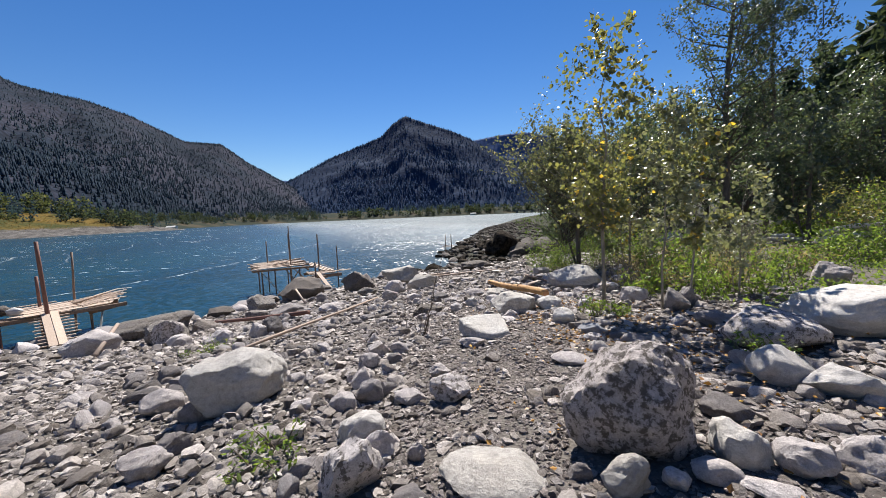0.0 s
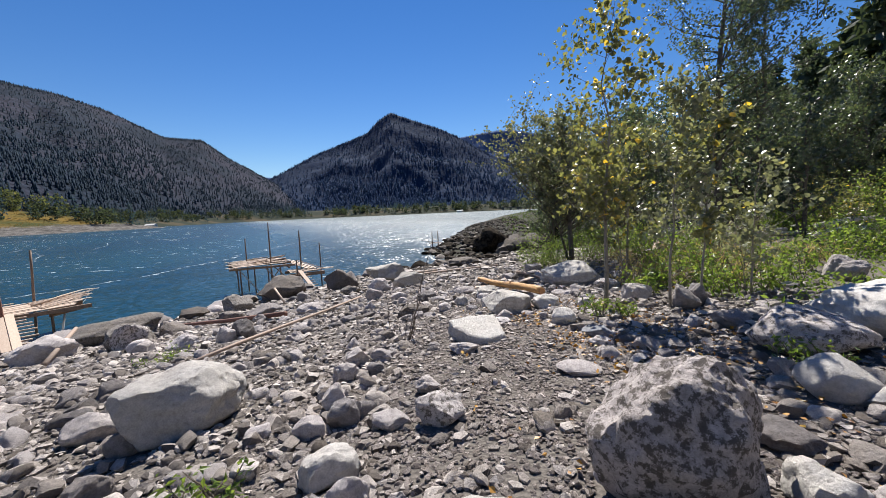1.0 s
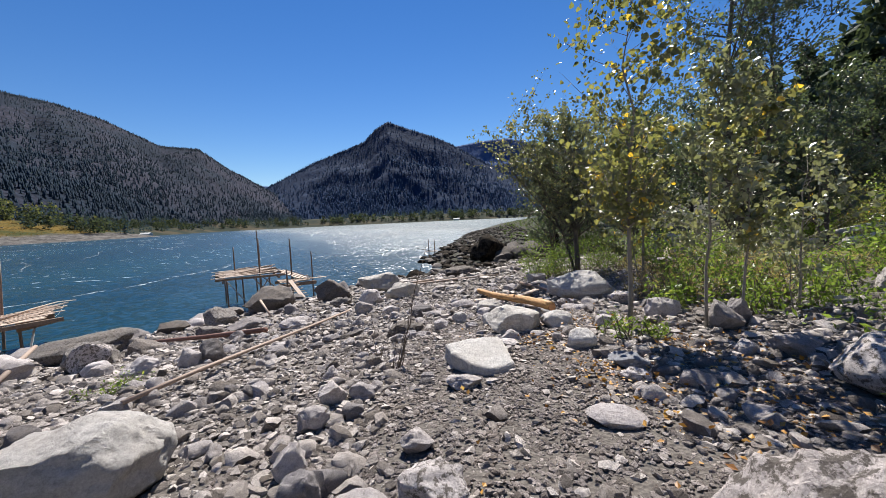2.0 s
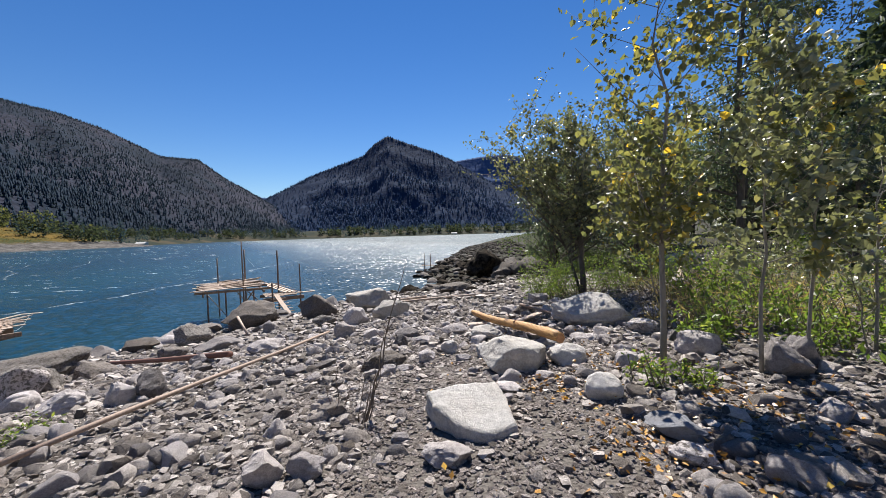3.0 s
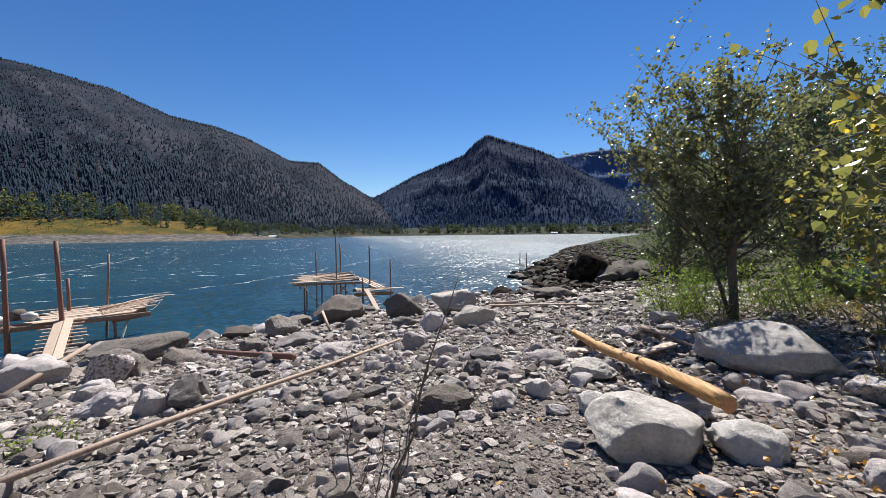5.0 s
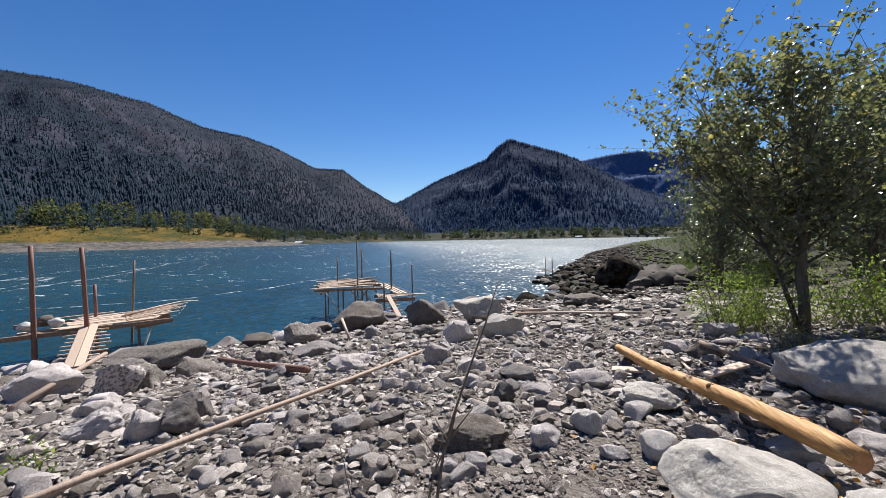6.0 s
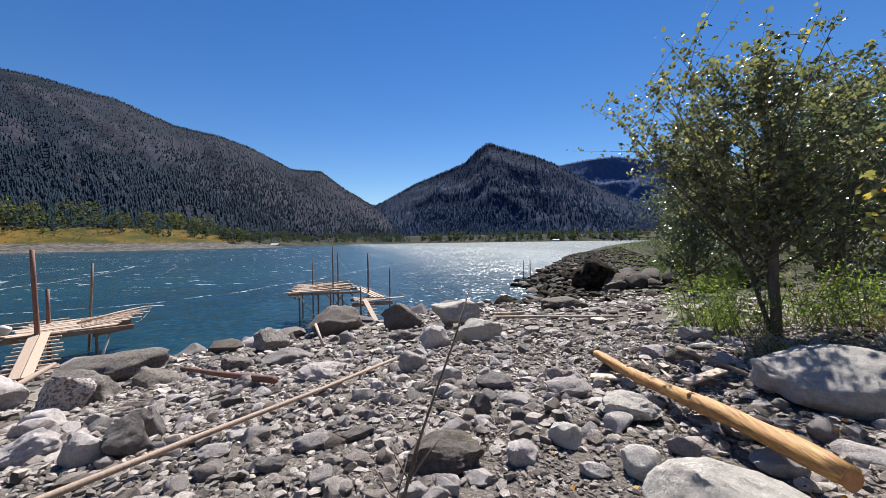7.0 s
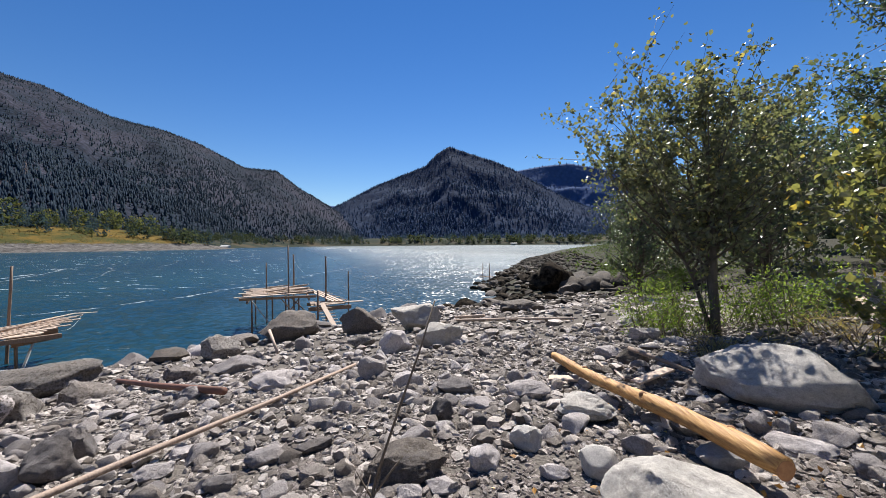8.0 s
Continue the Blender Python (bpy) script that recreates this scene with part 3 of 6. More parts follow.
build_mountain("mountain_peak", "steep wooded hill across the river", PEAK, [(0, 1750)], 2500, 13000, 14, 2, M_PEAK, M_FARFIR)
build_mountain("mountain_right", "wooded ridge far behind, tinted blue for haze", RIGHT, [(0, 2700)], 3300, 3000, 14, 3, M_FAR, M_FARFIR)
build_mountain("mountain_notch", "far ridge in the valley gap, tinted blue for haze", NOTCH, [(0, 3500)], 4200, 200, 16, 4, M_FAR, M_FARFIR)


# ---- stones ----
TAKEN = []  # plan of the larger stones: x, y, radius


def stone(name, label, x, y, size, seed, mat, sink=0.25, turn=0.0, cuts=9, round_=0.45, sub=4, tilt=(0, 0), rough=None, category="boulder", z=None, group="", slab=0.0):
    if rough is None:
        rough = 0.05 if round_ >= 0.5 else 0.105
    v, f = rock_shape(seed, sub + (1 if size[0] > 0.55 and y < 10 else 0), cuts + 3, rough, round_, slab)
    s = np.array(size) / 2
    v = v * s
    me = mesh_np(name, v, f, mat, crisp=38)
    ob = new(name, me)
    z0 = h(x, y) if z is None else z
    TAKEN.append((x, y, (size[0] + size[1]) / 4))
    ob.matrix_world = pose(x, y, z0 + s[2] * (1 - 2 * sink), tilt[0], tilt[1], turn)
    return tagged(ob, label, category, group)


def bare(x, y, f=0.9):
    """Where no larger stone lies."""
    x, y = np.asarray(x, float), np.asarray(y, float)
    ok = np.ones(x.shape, bool)
    for px, py, r in TAKEN:
        ok &= (x - px) ** 2 + (y - py) ** 2 > (f * r) ** 2
    return ok


# ---- logs, poles and sticks ----
def pole(name, label, pts, radii, mat, sides=9, category="pole", rough=0.12):
    bm = bmesh.new()
    tube(bm, pts, radii, sides, rough)
    return tagged(part(name, bm, mat, None, smooth=True), label, category)


def build_log():
    a, b = Vector((2.0, 7.74, -0.05)), Vector((1.25, 11.28, -0.37))
    root = new("log")
    tagged(root, "peeled orange-brown log lying across the stones", "log")
    bm = bmesh.new()
    pts, rad = [], []
    for k in range(25):
        u = k / 24
        p = a.lerp(b, u) + Vector((0.02 * math.sin(u * 7), 0, 0.02 * math.sin(u * 5 + 1)))
        pts.append(p)
        rad.append((0.075 - 0.014 * u) * (1 + 0.05 * math.sin(u * 23)) * (0.86 if k in (0, 24) else 1))
    tube(bm, pts, rad, 20, 0.22)
    part("trunk", bm, M_LOG, root, smooth=True)
    for u, s, ln in ((0.5, 0.03, 0.35), (0.34, -0.05, 0.25), (0.62, 0.06, 0.3)):
        bm = bmesh.new()
        p = a.lerp(b, u)
        beam(bm, p + Vector((0.05, 0, 0.07 + s)), p + Vector((0.07, ln, 0.05 + s)), 0.03, 0.015)
        part("splinter", bm, M_BOARD, root)
    for u, an in ((0.16, 0.9), (0.41, 2.2), (0.72, 1.3), (0.86, 0.4)):
        bm = bmesh.new()
        i = min(int(u * 24), 23)
        out = Vector((math.cos(an), 0.25, math.sin(an))).normalized()
        tube(bm, [pts[i] + out * rad[i] * 0.7, pts[i] + out * (rad[i] + 0.012), pts[i] + out * (rad[i] + 0.02)], [0.038, 0.026, 0.012], 9, 0.3)
        part("knot", bm, M_CUT, root, "dark trimmed knot", smooth=True)
    bm = bmesh.new()
    d = (a - b).normalized()
    tube(bm, [a - d * 0.002, a + d * 0.004], [0.064, 0.058], 20, 0.1)
    part("cut_end", bm, M_CUT, root, "rough darker sawn end")
    return root


build_log()
pole("driftwood_pole", "long slender weathered pole lying across cobbles", [(-3.58, 6.0, -0.46), (-3.42, 7.2, -0.56), (-3.12, 8.6, -0.67), (-2.72, 10.2, -0.79), (-2.27, 12.45, -0.96)], [0.03, 0.033, 0.032, 0.03, 0.026], M_POLE)
pole("driftwood_pole", "reddish driftwood pole lying near the water", [(-8.5, 13.6, -1.86), (-6.3, 12.4, -1.48), (-4.1, 11.2, -1.06)], [0.05, 0.06, 0.07], M_RED)
pole("board", "yellow-brown broken board leaning on rocks", [(-6.75, 17.2, -1.42), (-6.08, 16.5, -1.98)], [0.055, 0.06], M_BOARD, 4, "board")
pole("driftwood_pole", "thin pale pole lying on the far gravel", [(-0.88, 19.9, -1.55), (0.9, 18.0, -1.12), (2.62, 16.0, -0.70)], [0.04, 0.045, 0.035], M_BOARD)
pole("driftwood_pole", "short pale pole lying by the water", [(-0.9, 20.5, -1.55), (0.25, 20.0, -1.38)], [0.05, 0.06], M_BOARD)
pole("driftwood_pole", "pale stick leaning against a dark rock", [(-9.05, 9.6, -1.58), (-10.6, 12.2, -1.42)], [0.07, 0.05], M_POLE)
pole("cut_timber", "pale yellow split timber lying by bushes", [(6.95, 12.5, -0.04), (8.1, 14.2, 0.12)], [0.09, 0.10], M_BOARD, 5, "timber")
pole("driftwood_stick", "thin grey stick leaning behind the log", [(2.3, 11.1, -0.2), (2.55, 10.6, -0.22), (2.8, 10.0, -0.27)], [0.035, 0.03, 0.025], M_POLE, 7, "stick")


def build_board(name, label, a, b, w, thick=0.03):
    bm = bmesh.new()
    beam(bm, a, b, w, thick)
    return tagged(part(name, bm, M_BOARD, None), label, "board")


build_board("board", "short pale board under the log", (1.05, 10.5, -0.46), (1.42, 10.42, -0.43), 0.18)
build_board("board", "flat weathered board beside the log", (1.95, 9.95, -0.3), (2.5, 10.3, -0.24), 0.13)


def dead_branch(name, label, stems, seed):
    r = np.random.default_rng(seed)
    root = new(name)
    base = Vector(stems[0][0])
    tagged(root, label, "branch")
    for a, b, rad in stems:
        bm = bmesh.new()
        a, b = Vector(a), Vector(b)
        pts = [a.lerp(b, k / 8) + Vector(r.normal(size=3)) * 0.012 for k in range(9)]
        tube(bm, pts, [rad * (1 - 0.75 * k / 8) for k in range(9)], 6)
        for _ in range(5):
            u = r.uniform(0.1, 0.6)
            p = a.lerp(b, u)
            q = p + Vector((r.normal() * 0.06, r.normal() * 0.06, r.uniform(0.03, 0.14)))
            tube(bm, [p, p.lerp(q, 0.5) + Vector(r.normal(size=3)) * 0.01, q], [rad * 0.4, rad * 0.3, rad * 0.15], 4)
        part("twig", bm, M_TWIG, root, smooth=True)
    return root


dead_branch("dead_branch", "thin dead branch standing up from the stones", [((-0.44, 6.3, -0.4), (-0.02, 6.7, 1.14), 0.011), ((-0.42, 6.33, -0.4), (-0.2, 6.5, 0.55), 0.008), ((-0.47, 6.27, -0.4), (-0.3, 6.42, 0.2), 0.009), ((-0.4, 6.28, -0.4), (-0.16, 6.62, 0.75), 0.007), ((-0.5, 6.35, -0.4), (-0.42, 6.5, 0.35), 0.006)], 5)
dead_branch("dead_stalk", "dry brown weed stalk among the gravel", [((-0.75, 6.6, -0.45), (-0.78, 6.65, 0.3), 0.007), ((-0.8, 6.6, -0.45), (-0.9, 6.6, 0.05), 0.006), ((-0.73, 6.63, -0.45), (-0.62, 6.7, -0.05), 0.006)], 6)


# ---- fishing platforms over the water ----
def platform(origin, v, name, label, k=1.0, z_from=1.37):
    """A local frame: u to the side, v outwards, z up (world height)."""
    v = Vector((v[0], v[1], 0)).normalized()
    u = Vector((v.y, -v.x, 0))
    root = new(name)
    tagged(root, label, "platform")
    o = Vector((origin[0], origin[1], 0))
    return root, lambda a, b, z: o + u * a * k + v * b * k + Vector((0, 0, z_from + (z - z_from) * k))


def post(root, P, a, b, z0, z1, r0=0.05, lean=(0, 0), mat=None, name="post"):
    bm = bmesh.new()
    p, q = P(a, b, z0), P(a + lean[0], b + lean[1], z1)
    tube(bm, [p.lerp(q, k / 5) + Vector((noise.noise(p + Vector((k, 0, 0))) * 0.015, 0, 0)) for k in range(6)], [r0 * (1 - 0.05 * k) for k in range(6)], 8, 0.1)
    return part(name, bm, mat or M_TIMBER, root, smooth=True)


def plank(root, p, q, w=0.14, t=0.035, mat=None, name="plank"):
    bm = bmesh.new()
    beam(bm, p, q, w, t)
    return part(name, bm, mat or M_BOARD, root)


def build_middle_platform():
    r = np.random.default_rng(41)
    root, P = platform((-10.28, 24.95), (-0.465, 0.886), "fishing_platform", "rickety wooden fishing platform on stilts over water", 1.21)
    zd = -0.68
    for k in range(15):
        b = -1.5 + 0.215 * k
        a0, a1 = -1.55 + r.normal() * 0.25, 0.75 + r.normal() * 0.3
        plank(root, P(a0, b, zd + r.uniform(0, 0.03)), P(a1, b + r.normal() * 0.14, zd + r.uniform(0, 0.06)), r.uniform(0.10, 0.19))
    for k in range(14):
        a, b = r.uniform(-0.7, 0.9), r.uniform(-1.2, 1.2)
        an = r.uniform(-0.6, 0.6)
        ln = r.uniform(0.5, 1.1)
        plank(root, P(a - ln * math.cos(an) / 2, b - ln * math.sin(an) / 2, zd + 0.05 + 0.006 * k), P(a + ln * math.cos(an) / 2, b + ln * math.sin(an) / 2, zd + 0.07 + 0.012 * k), 0.1, 0.04, M_BOARD if k % 3 else M_TIMBER)
    for b in (-1.4, 0, 1.4):
        plank(root, P(-1.7, b, zd - 0.09), P(1.2, b, zd - 0.11), 0.08, 0.12, M_TIMBER, "joist")
    for a in (-1.4, 0.9):
        plank(root, P(a, -1.6, zd - 0.2), P(a, 1.6, zd - 0.2), 0.08, 0.12, M_TIMBER, "joist")
    for a, b, z1, rr in ((-0.82, 1.2, 0.55, 0.05), (0.12, -1.2, 1.35, 0.045), (0.36, 1.4, 0.92, 0.06), (1.25, -1.5, -0.55, 0.06), (1.72, 0.1, 0.84, 0.06), (2.72, 0.0, 0.12, 0.05)):
        post(root, P, a, b, -2.9, z1, rr * 0.95)
    for a, b in ((-1.25, -1.3), (-0.55, 0.3), (0.0, -0.7), (0.5, -1.4), (-1.3, 1.3)):
        post(root, P, a, b, -3.0, zd - 0.1, 0.05, name="stilt")
    for a, b, a2, z2 in ((-1.3, -1.35, -0.5, -1.95), (0.55, -1.4, -0.3, -2.0), (0.2, -1.42, 0.95, -1.6), (-0.2, -1.4, 0.5, -1.7)):
        plank(root, P(a, b, zd - 0.1), P(a2, b + 0.02, z2), 0.06, 0.05, M_GREYBOARD if a2 == -0.5 else M_TIMBER, "brace")
    zl = -1.25
    for k in range(5):
        b = -0.9 + 0.26 * k
        plank(root, P(1.0, b, zl + r.uniform(0, 0.02)), P(2.4 + 0.9 * (k in (1, 2)), b + r.normal() * 0.04, zl + r.uniform(0, 0.03)), 0.16)
    plank(root, P(0.9, -1.0, zl - 0.14), P(2.7, -0.95, zl - 0.14), 0.1, 0.2, M_TIMBER, "joist")
    plank(root, P(0.9, 0.3, zl - 0.12), P(2.6, 0.3, zl - 0.12), 0.08, 0.16, M_TIMBER, "joist")
    for k in range(3):
        plank(root, P(1.05 + 0.17 * k, 0.75, -0.8), P(2.0 + 0.18 * k, -0.45, -1.19), 0.15)
    for k in range(8):
        u = k / 7
        c = P(1.5 + 0.95 * u, 0.65 - 1.1 * u, -0.83 - 0.38 * u)
        plank(root, c - Vector((0.32, 0.12, 0)), c + Vector((0.32, 0.12, 0)), 0.05, 0.03, M_BOARD, "rung")
    t0, t1 = P(1.45, -0.95, -1.17), P(1.85, -2.6, -2.0)
    incline = plank(root, t0, t1, 0.26, 0.035, M_BOARD, "ramp")
    for k in range(9):
        c = t0.lerp(t1, (k + 0.5) / 9) - Vector((0, 0, 0.04))
        plank(incline, c - Vector((0.34, 0.17, 0)), c + Vector((0.34, 0.17, 0)), 0.05, 0.04, M_BOARD, "rung")
    bm = bmesh.new()
    tube(bm, [P(0.3, 1.3, 0.9), P(0.5, 1.2, 0.4), P(0.75, 1.0, 0.1)], [0.006, 0.006, 0.006], 4)
    part("rope", bm, M_ROPE, root)
    return root


def build_left_platform():
    r = np.random.default_rng(42)
    root, P = platform((-16.62, 16.77), (-0.82, 0.57), "fishing_platform", "low wooden fishing platform with tall posts and ramp", 1.135)
    zd = -1.3
    for k in range(12):
        b = -1.2 + 0.22 * k
        a1 = (1.0 + 0.1 * k) + r.normal() * 0.15
        plank(root, P(-1.25 + r.normal() * 0.18, b, zd + r.uniform(0, 0.03)), P(a1, b + 0.15 + r.normal() * 0.08, zd + r.uniform(0, 0.05)), r.uniform(0.14, 0.22))
    for k in range(9):
        b = -0.9 + 0.24 * k
        plank(root, P(0.2, b - 0.1, zd + 0.05), P(1.15 + 0.13 * k + r.normal() * 0.15, b + 0.45, zd + 0.06 + 0.008 * k), 0.07, 0.04)
    plank(root, P(-2.0, 1.0, zd + 0.1), P(-0.1, 1.15, zd + 0.1), 0.12)
    for b in (-1.15, 1.2):
        plank(root, P(-2.7, b, zd - 0.1), P(1.5, b, zd - 0.1), 0.1, 0.16, M_TIMBER, "joist")
    plank(root, P(-2.4, -0.9, zd - 0.05), P(-0.8, -1.1, zd + 0.02), 0.3, 0.03, M_TIMBER)
    plank(root, P(-2.4, -0.6, zd - 0.05), P(-0.8, -0.8, zd + 0.02), 0.25, 0.03, M_BOARD)
    for a, b, z1, rr, ln in ((-0.75, -1.25, 1.27, 0.085, (-0.09, 0)), (-0.62, 0.9, -0.1, 0.075, (0, 0)), (0.35, 1.2, 0.72, 0.055, (0.2, 0.1)), (-1.98, -1.2, 1.35, 0.085, (0.02, 0))):
        post(root, P, a, b, -3.1, z1, rr, ln, M_RED if rr > 0.06 else M_TIMBER)
    post(root, P, 0.55, -0.4, -3.0, zd - 0.1, 0.06, name="stilt")
    plank(root, P(1.0, -0.2, zd - 0.15), P(0.62, -0.9, -2.45), 0.07, 0.05, M_GREYBOARD, "brace")
    plank(root, P(0.45, -0.55, zd - 0.2), P(1.5, -0.15, zd - 0.16), 0.03, 0.42, M_PLY, "panel")
    bm = bmesh.new()
    tube(bm, [P(0.1, -0.3, zd + 0.1), P(1.2, 0.9, zd + 0.16), P(2.1, 2.0, zd + 0.14), P(2.87, 2.9, zd)], [0.04, 0.035, 0.03, 0.018], 7)
    part("boom", bm, M_BOARD, root, "thin peeled boom pole", smooth=True)
    bm = bmesh.new()
    pts = [P(1.3, 0.5, zd + 0.1).lerp(P(2.4, 2.3, zd + 0.1), k / 10) - Vector((0, 0, 0.5 * math.sin(math.pi * k / 10))) for k in range(11)]
    tube(bm, pts, [0.005] * 11, 4)
    part("rope", bm, M_ROPE, root)
    t0 = P(-0.72, -1.15, zd + 0.06)
    t1 = Vector((-13.9, 13.5, -2.42))
    side = (t1 - t0).cross(Vector((0, 0, 1))).normalized()
    for s in (-0.13, 0.13):
        incline = plank(root, t0 + side * s, t1 + side * s, 0.24, 0.04, M_BOARD, "ramp")
    for k in range(11):
        c = t0.lerp(t1, (k + 0.3) / 11) - Vector((0, 0, 0.05))
        e = r.uniform(0.5, 0.85)
        plank(incline, c - side * e, c + side * r.uniform(0.45, 0.7), 0.07, 0.045, M_BOARD, "rung")
    for s in (-0.22, 0.22):
        plank(root, t0 + side * s - Vector((0, 0, 0.14)), t1 + side * s - Vector((0, 0, 0.14)), 0.07, 0.1, M_TIMBER, "joist")
    return P


build_middle_platform()
PL = build_left_platform()


def bundle(name, label, at, size, mat, seed, category):
    v, f = rock_shape(seed, 3, 3, 0.14, 0.8)
    ob = new(name, mesh_np(name, v * np.array(size) / 2, f, mat))
    ob.location = at
    return tagged(ob, label, category)


bundle("float_bag", "white plastic float bag on the platform", PL(-2.2, -0.75, -1.13), (0.5, 0.4, 0.36), M_WHITE, 61, "bag")
bundle("float_bag", "pale grey sack lying on the platform", PL(-1.5, -0.85, -1.1), (0.55, 0.42, 0.34), M_WHITE, 62, "bag")
bundle("net_bundle", "dark net bundle heaped on the platform", PL(-1.75, -0.5, -1.05), (0.6, 0.5, 0.42), M_DARKROCK, 63, "net")


def build_far_platform():
    root, P = platform((0.6, 44.0), (0, 1), "fishing_platform", "small far fishing platform of thin posts", 1.2)
    for a, b in ((-0.3, 0), (0.25, 0.1), (0.25, 1.2), (-0.3, 1.2)):
        post(root, P, a, b, -3.0, -0.55 + 0.2 * b, 0.05)
    plank(root, P(-0.6, 0.2, -1.4), P(0.6, 0.2, -1.4), 0.2)
    plank(root, P(-0.6, 0.8, -1.4), P(0.6, 0.8, -1.4), 0.2)
    bm = bmesh.new()
    tube(bm, [P(0.1, 0.3, -1.4), P(-1.6, 0.8, -1.05)], [0.03, 0.015], 5)
    part("boom", bm, M_TIMBER, root)


build_far_platform()


# ---- trees, shrubs and herbs ----
def leaf_cloud(name, centers, sizes, mat, parent, seed, shape=0.62, droop=0.3, full=False, lay=1.0):
    """Many single leaves in one mesh; full: broad leaves with a rounded outline."""
    r = np.random.default_rng(seed)
    n = len(centers)
    d = r.normal(size=(n, 3))
    d[:, 2] = (d[:, 2] - droop) * lay
    d /= np.linalg.norm(d, axis=1)[:, None]
    s = np.cross(d, r.normal(size=(n, 3)) * (lay, lay, 1))
    s /= np.linalg.norm(s, axis=1)[:, None]
    u = np.cross(d, s)
    L, W = sizes[:, None], (sizes * shape)[:, None]
    C = np.asarray(centers)
    if full:
        W = W * 1.15
        v = np.stack([C, C + d * L * 0.18 + s * W * 0.42 + u * W * 0.10, C + d * L * 0.5 + s * W * 0.48 + u * W * 0.16, C + d * L, C + d * L * 0.5 - s * W * 0.48 + u * W * 0.16, C + d * L * 0.18 - s * W * 0.42 + u * W * 0.10], 1)
        b = np.arange(n)[:, None] * 6
        faces = np.concatenate([b + [0, 1, 2], b + [0, 2, 3], b + [0, 3, 4], b + [0, 4, 5]])
    else:
        v = np.stack([C, C + d * L * 0.42 + s * W * 0.5 + u * W * 0.14, C + d * L, C + d * L * 0.42 - s * W * 0.5 + u * W * 0.14], 1)
        b = np.arange(n)[:, None] * 4
        faces = np.concatenate([b + [0, 1, 2], b + [0, 2, 3]])
    me = mesh_np(name, v.reshape(-1, 3), faces, mat, smooth=False)
    ob = new(name, me)
    ob.parent = parent
    return ob


def tree(name, label, x, y, height_, spread, seed, leaves, leaf_size, mat, stems=1, trunk_r=0.05, low=0.25, lean=(0, 0), limbs=14, bark=None, category="tree", rise=(0.35, 0.9), twigs=6, clump=0.05, bias=1.0):
    r = np.random.default_rng(seed)
    root = new(name)
    root.location = (x, y, h(x, y) - 0.05)
    tagged(root, label, category)
    tips = []
    for s in range(stems):
        bm = bmesh.new()
        a0 = r.uniform(0, 6.283)
        out = spread * 0.45 * (s > 0)
        pts, rad, p = [], [], Vector((0.05 * math.cos(a0) * (s > 0), 0.05 * math.sin(a0) * (s > 0), 0))
        top = height_ * (1 if s == 0 else r.uniform(0.55, 0.95))
        wob = r.normal(size=(9, 2)) * 0.012 * height_
        for k in range(9):
            u = k / 8
            pts.append(p + Vector((lean[0] * u * u + out * math.cos(a0) * u + wob[k, 0] * u, lean[1] * u * u + out * math.sin(a0) * u + wob[k, 1] * u, top * u)))
            rad.append(trunk_r * (1 - 0.9 * u) * (1 if s == 0 else 0.5))
        tube(bm, pts, rad, 8, 0.15)
        for q in range(max(5, limbs // stems)):
            u = low + (0.98 - low) * ((q + r.uniform(0, 1)) / max(5, limbs // stems)) ** bias
            u = min(u, 0.98)
            i = min(int(u * 8), 7)
            b0 = pts[i].lerp(pts[i + 1], u * 8 - i)
            a = r.uniform(0, 6.283)
            w = (u - low) / (1 - low)
            ln = spread * (0.25 + 0.8 * math.sin(math.pi * min(1, w * 0.8 + 0.18))) * r.uniform(0.6, 1.1)
            dirv = Vector((math.cos(a), math.sin(a), r.uniform(*rise)))
            b1, b2 = b0 + dirv * ln * 0.5, b0 + dirv * ln + Vector((0, 0, ln * 0.15))
            rr = max(trunk_r * (1 - 0.9 * u) * 0.45, 0.004)
            tube(bm, [b0, b1, b2], [rr, rr * 0.6, rr * 0.2], 5)
            tips.append((b1, b2))
            for _ in range(twigs):
                t = r.uniform(0.2, 1.0)
                c0 = b0.lerp(b2, t)
                c1 = c0 + Vector(r.normal(size=3)) * ln * 0.25 + Vector((0, 0, ln * 0.15))
                tube(bm, [c0, c1], [rr * 0.35, rr * 0.12], 4)
                tips.append((c0, c1))
        tips.append((pts[7], pts[8]))
        part("trunk" if s == 0 else "stem", bm, bark or M_BARK, root, smooth=True)
    k = r.integers(0, len(tips), leaves)
    t = r.uniform(0.0, 1.1, leaves)[:, None]
    A, B = np.array([q[0][:] for q in tips]), np.array([q[1][:] for q in tips])
    C = A[k] * (1 - t) + B[k] * t + r.normal(size=(leaves, 3)) * spread * clump
    leaf_cloud("crown", C, leaf_size * r.uniform(0.6, 1.25, leaves), mat, root, seed + 1, 0.72 if y < 13 else 0.62, 0.3, y < 13 and x < 6)
    return root


tree("sapling", "slender young tree with yellowing leaves", 2.66, 6.52, 4.7, 1.05, 21, 2300, 0.082, M_YELLOW, 1, 0.034, 0.3, (0.1, 0.1), 40, M_PALEBARK, clump=0.045, bias=1.75)
tree("sapling", "young tree with glossy grey-green leaves", 3.55, 6.3, 3.35, 0.75, 22, 1150, 0.085, M_OLIVE, 1, 0.022, 0.28, (0.25, 0.1), 30, M_PALEBARK)
tree("sapling", "young tree with yellow-green leaves and thin stem", 4.0, 6.25, 3.1, 0.6, 27, 750, 0.085, M_YELLOW, 1, 0.02, 0.3, (0.35, 0.1), 28, M_PALEBARK)
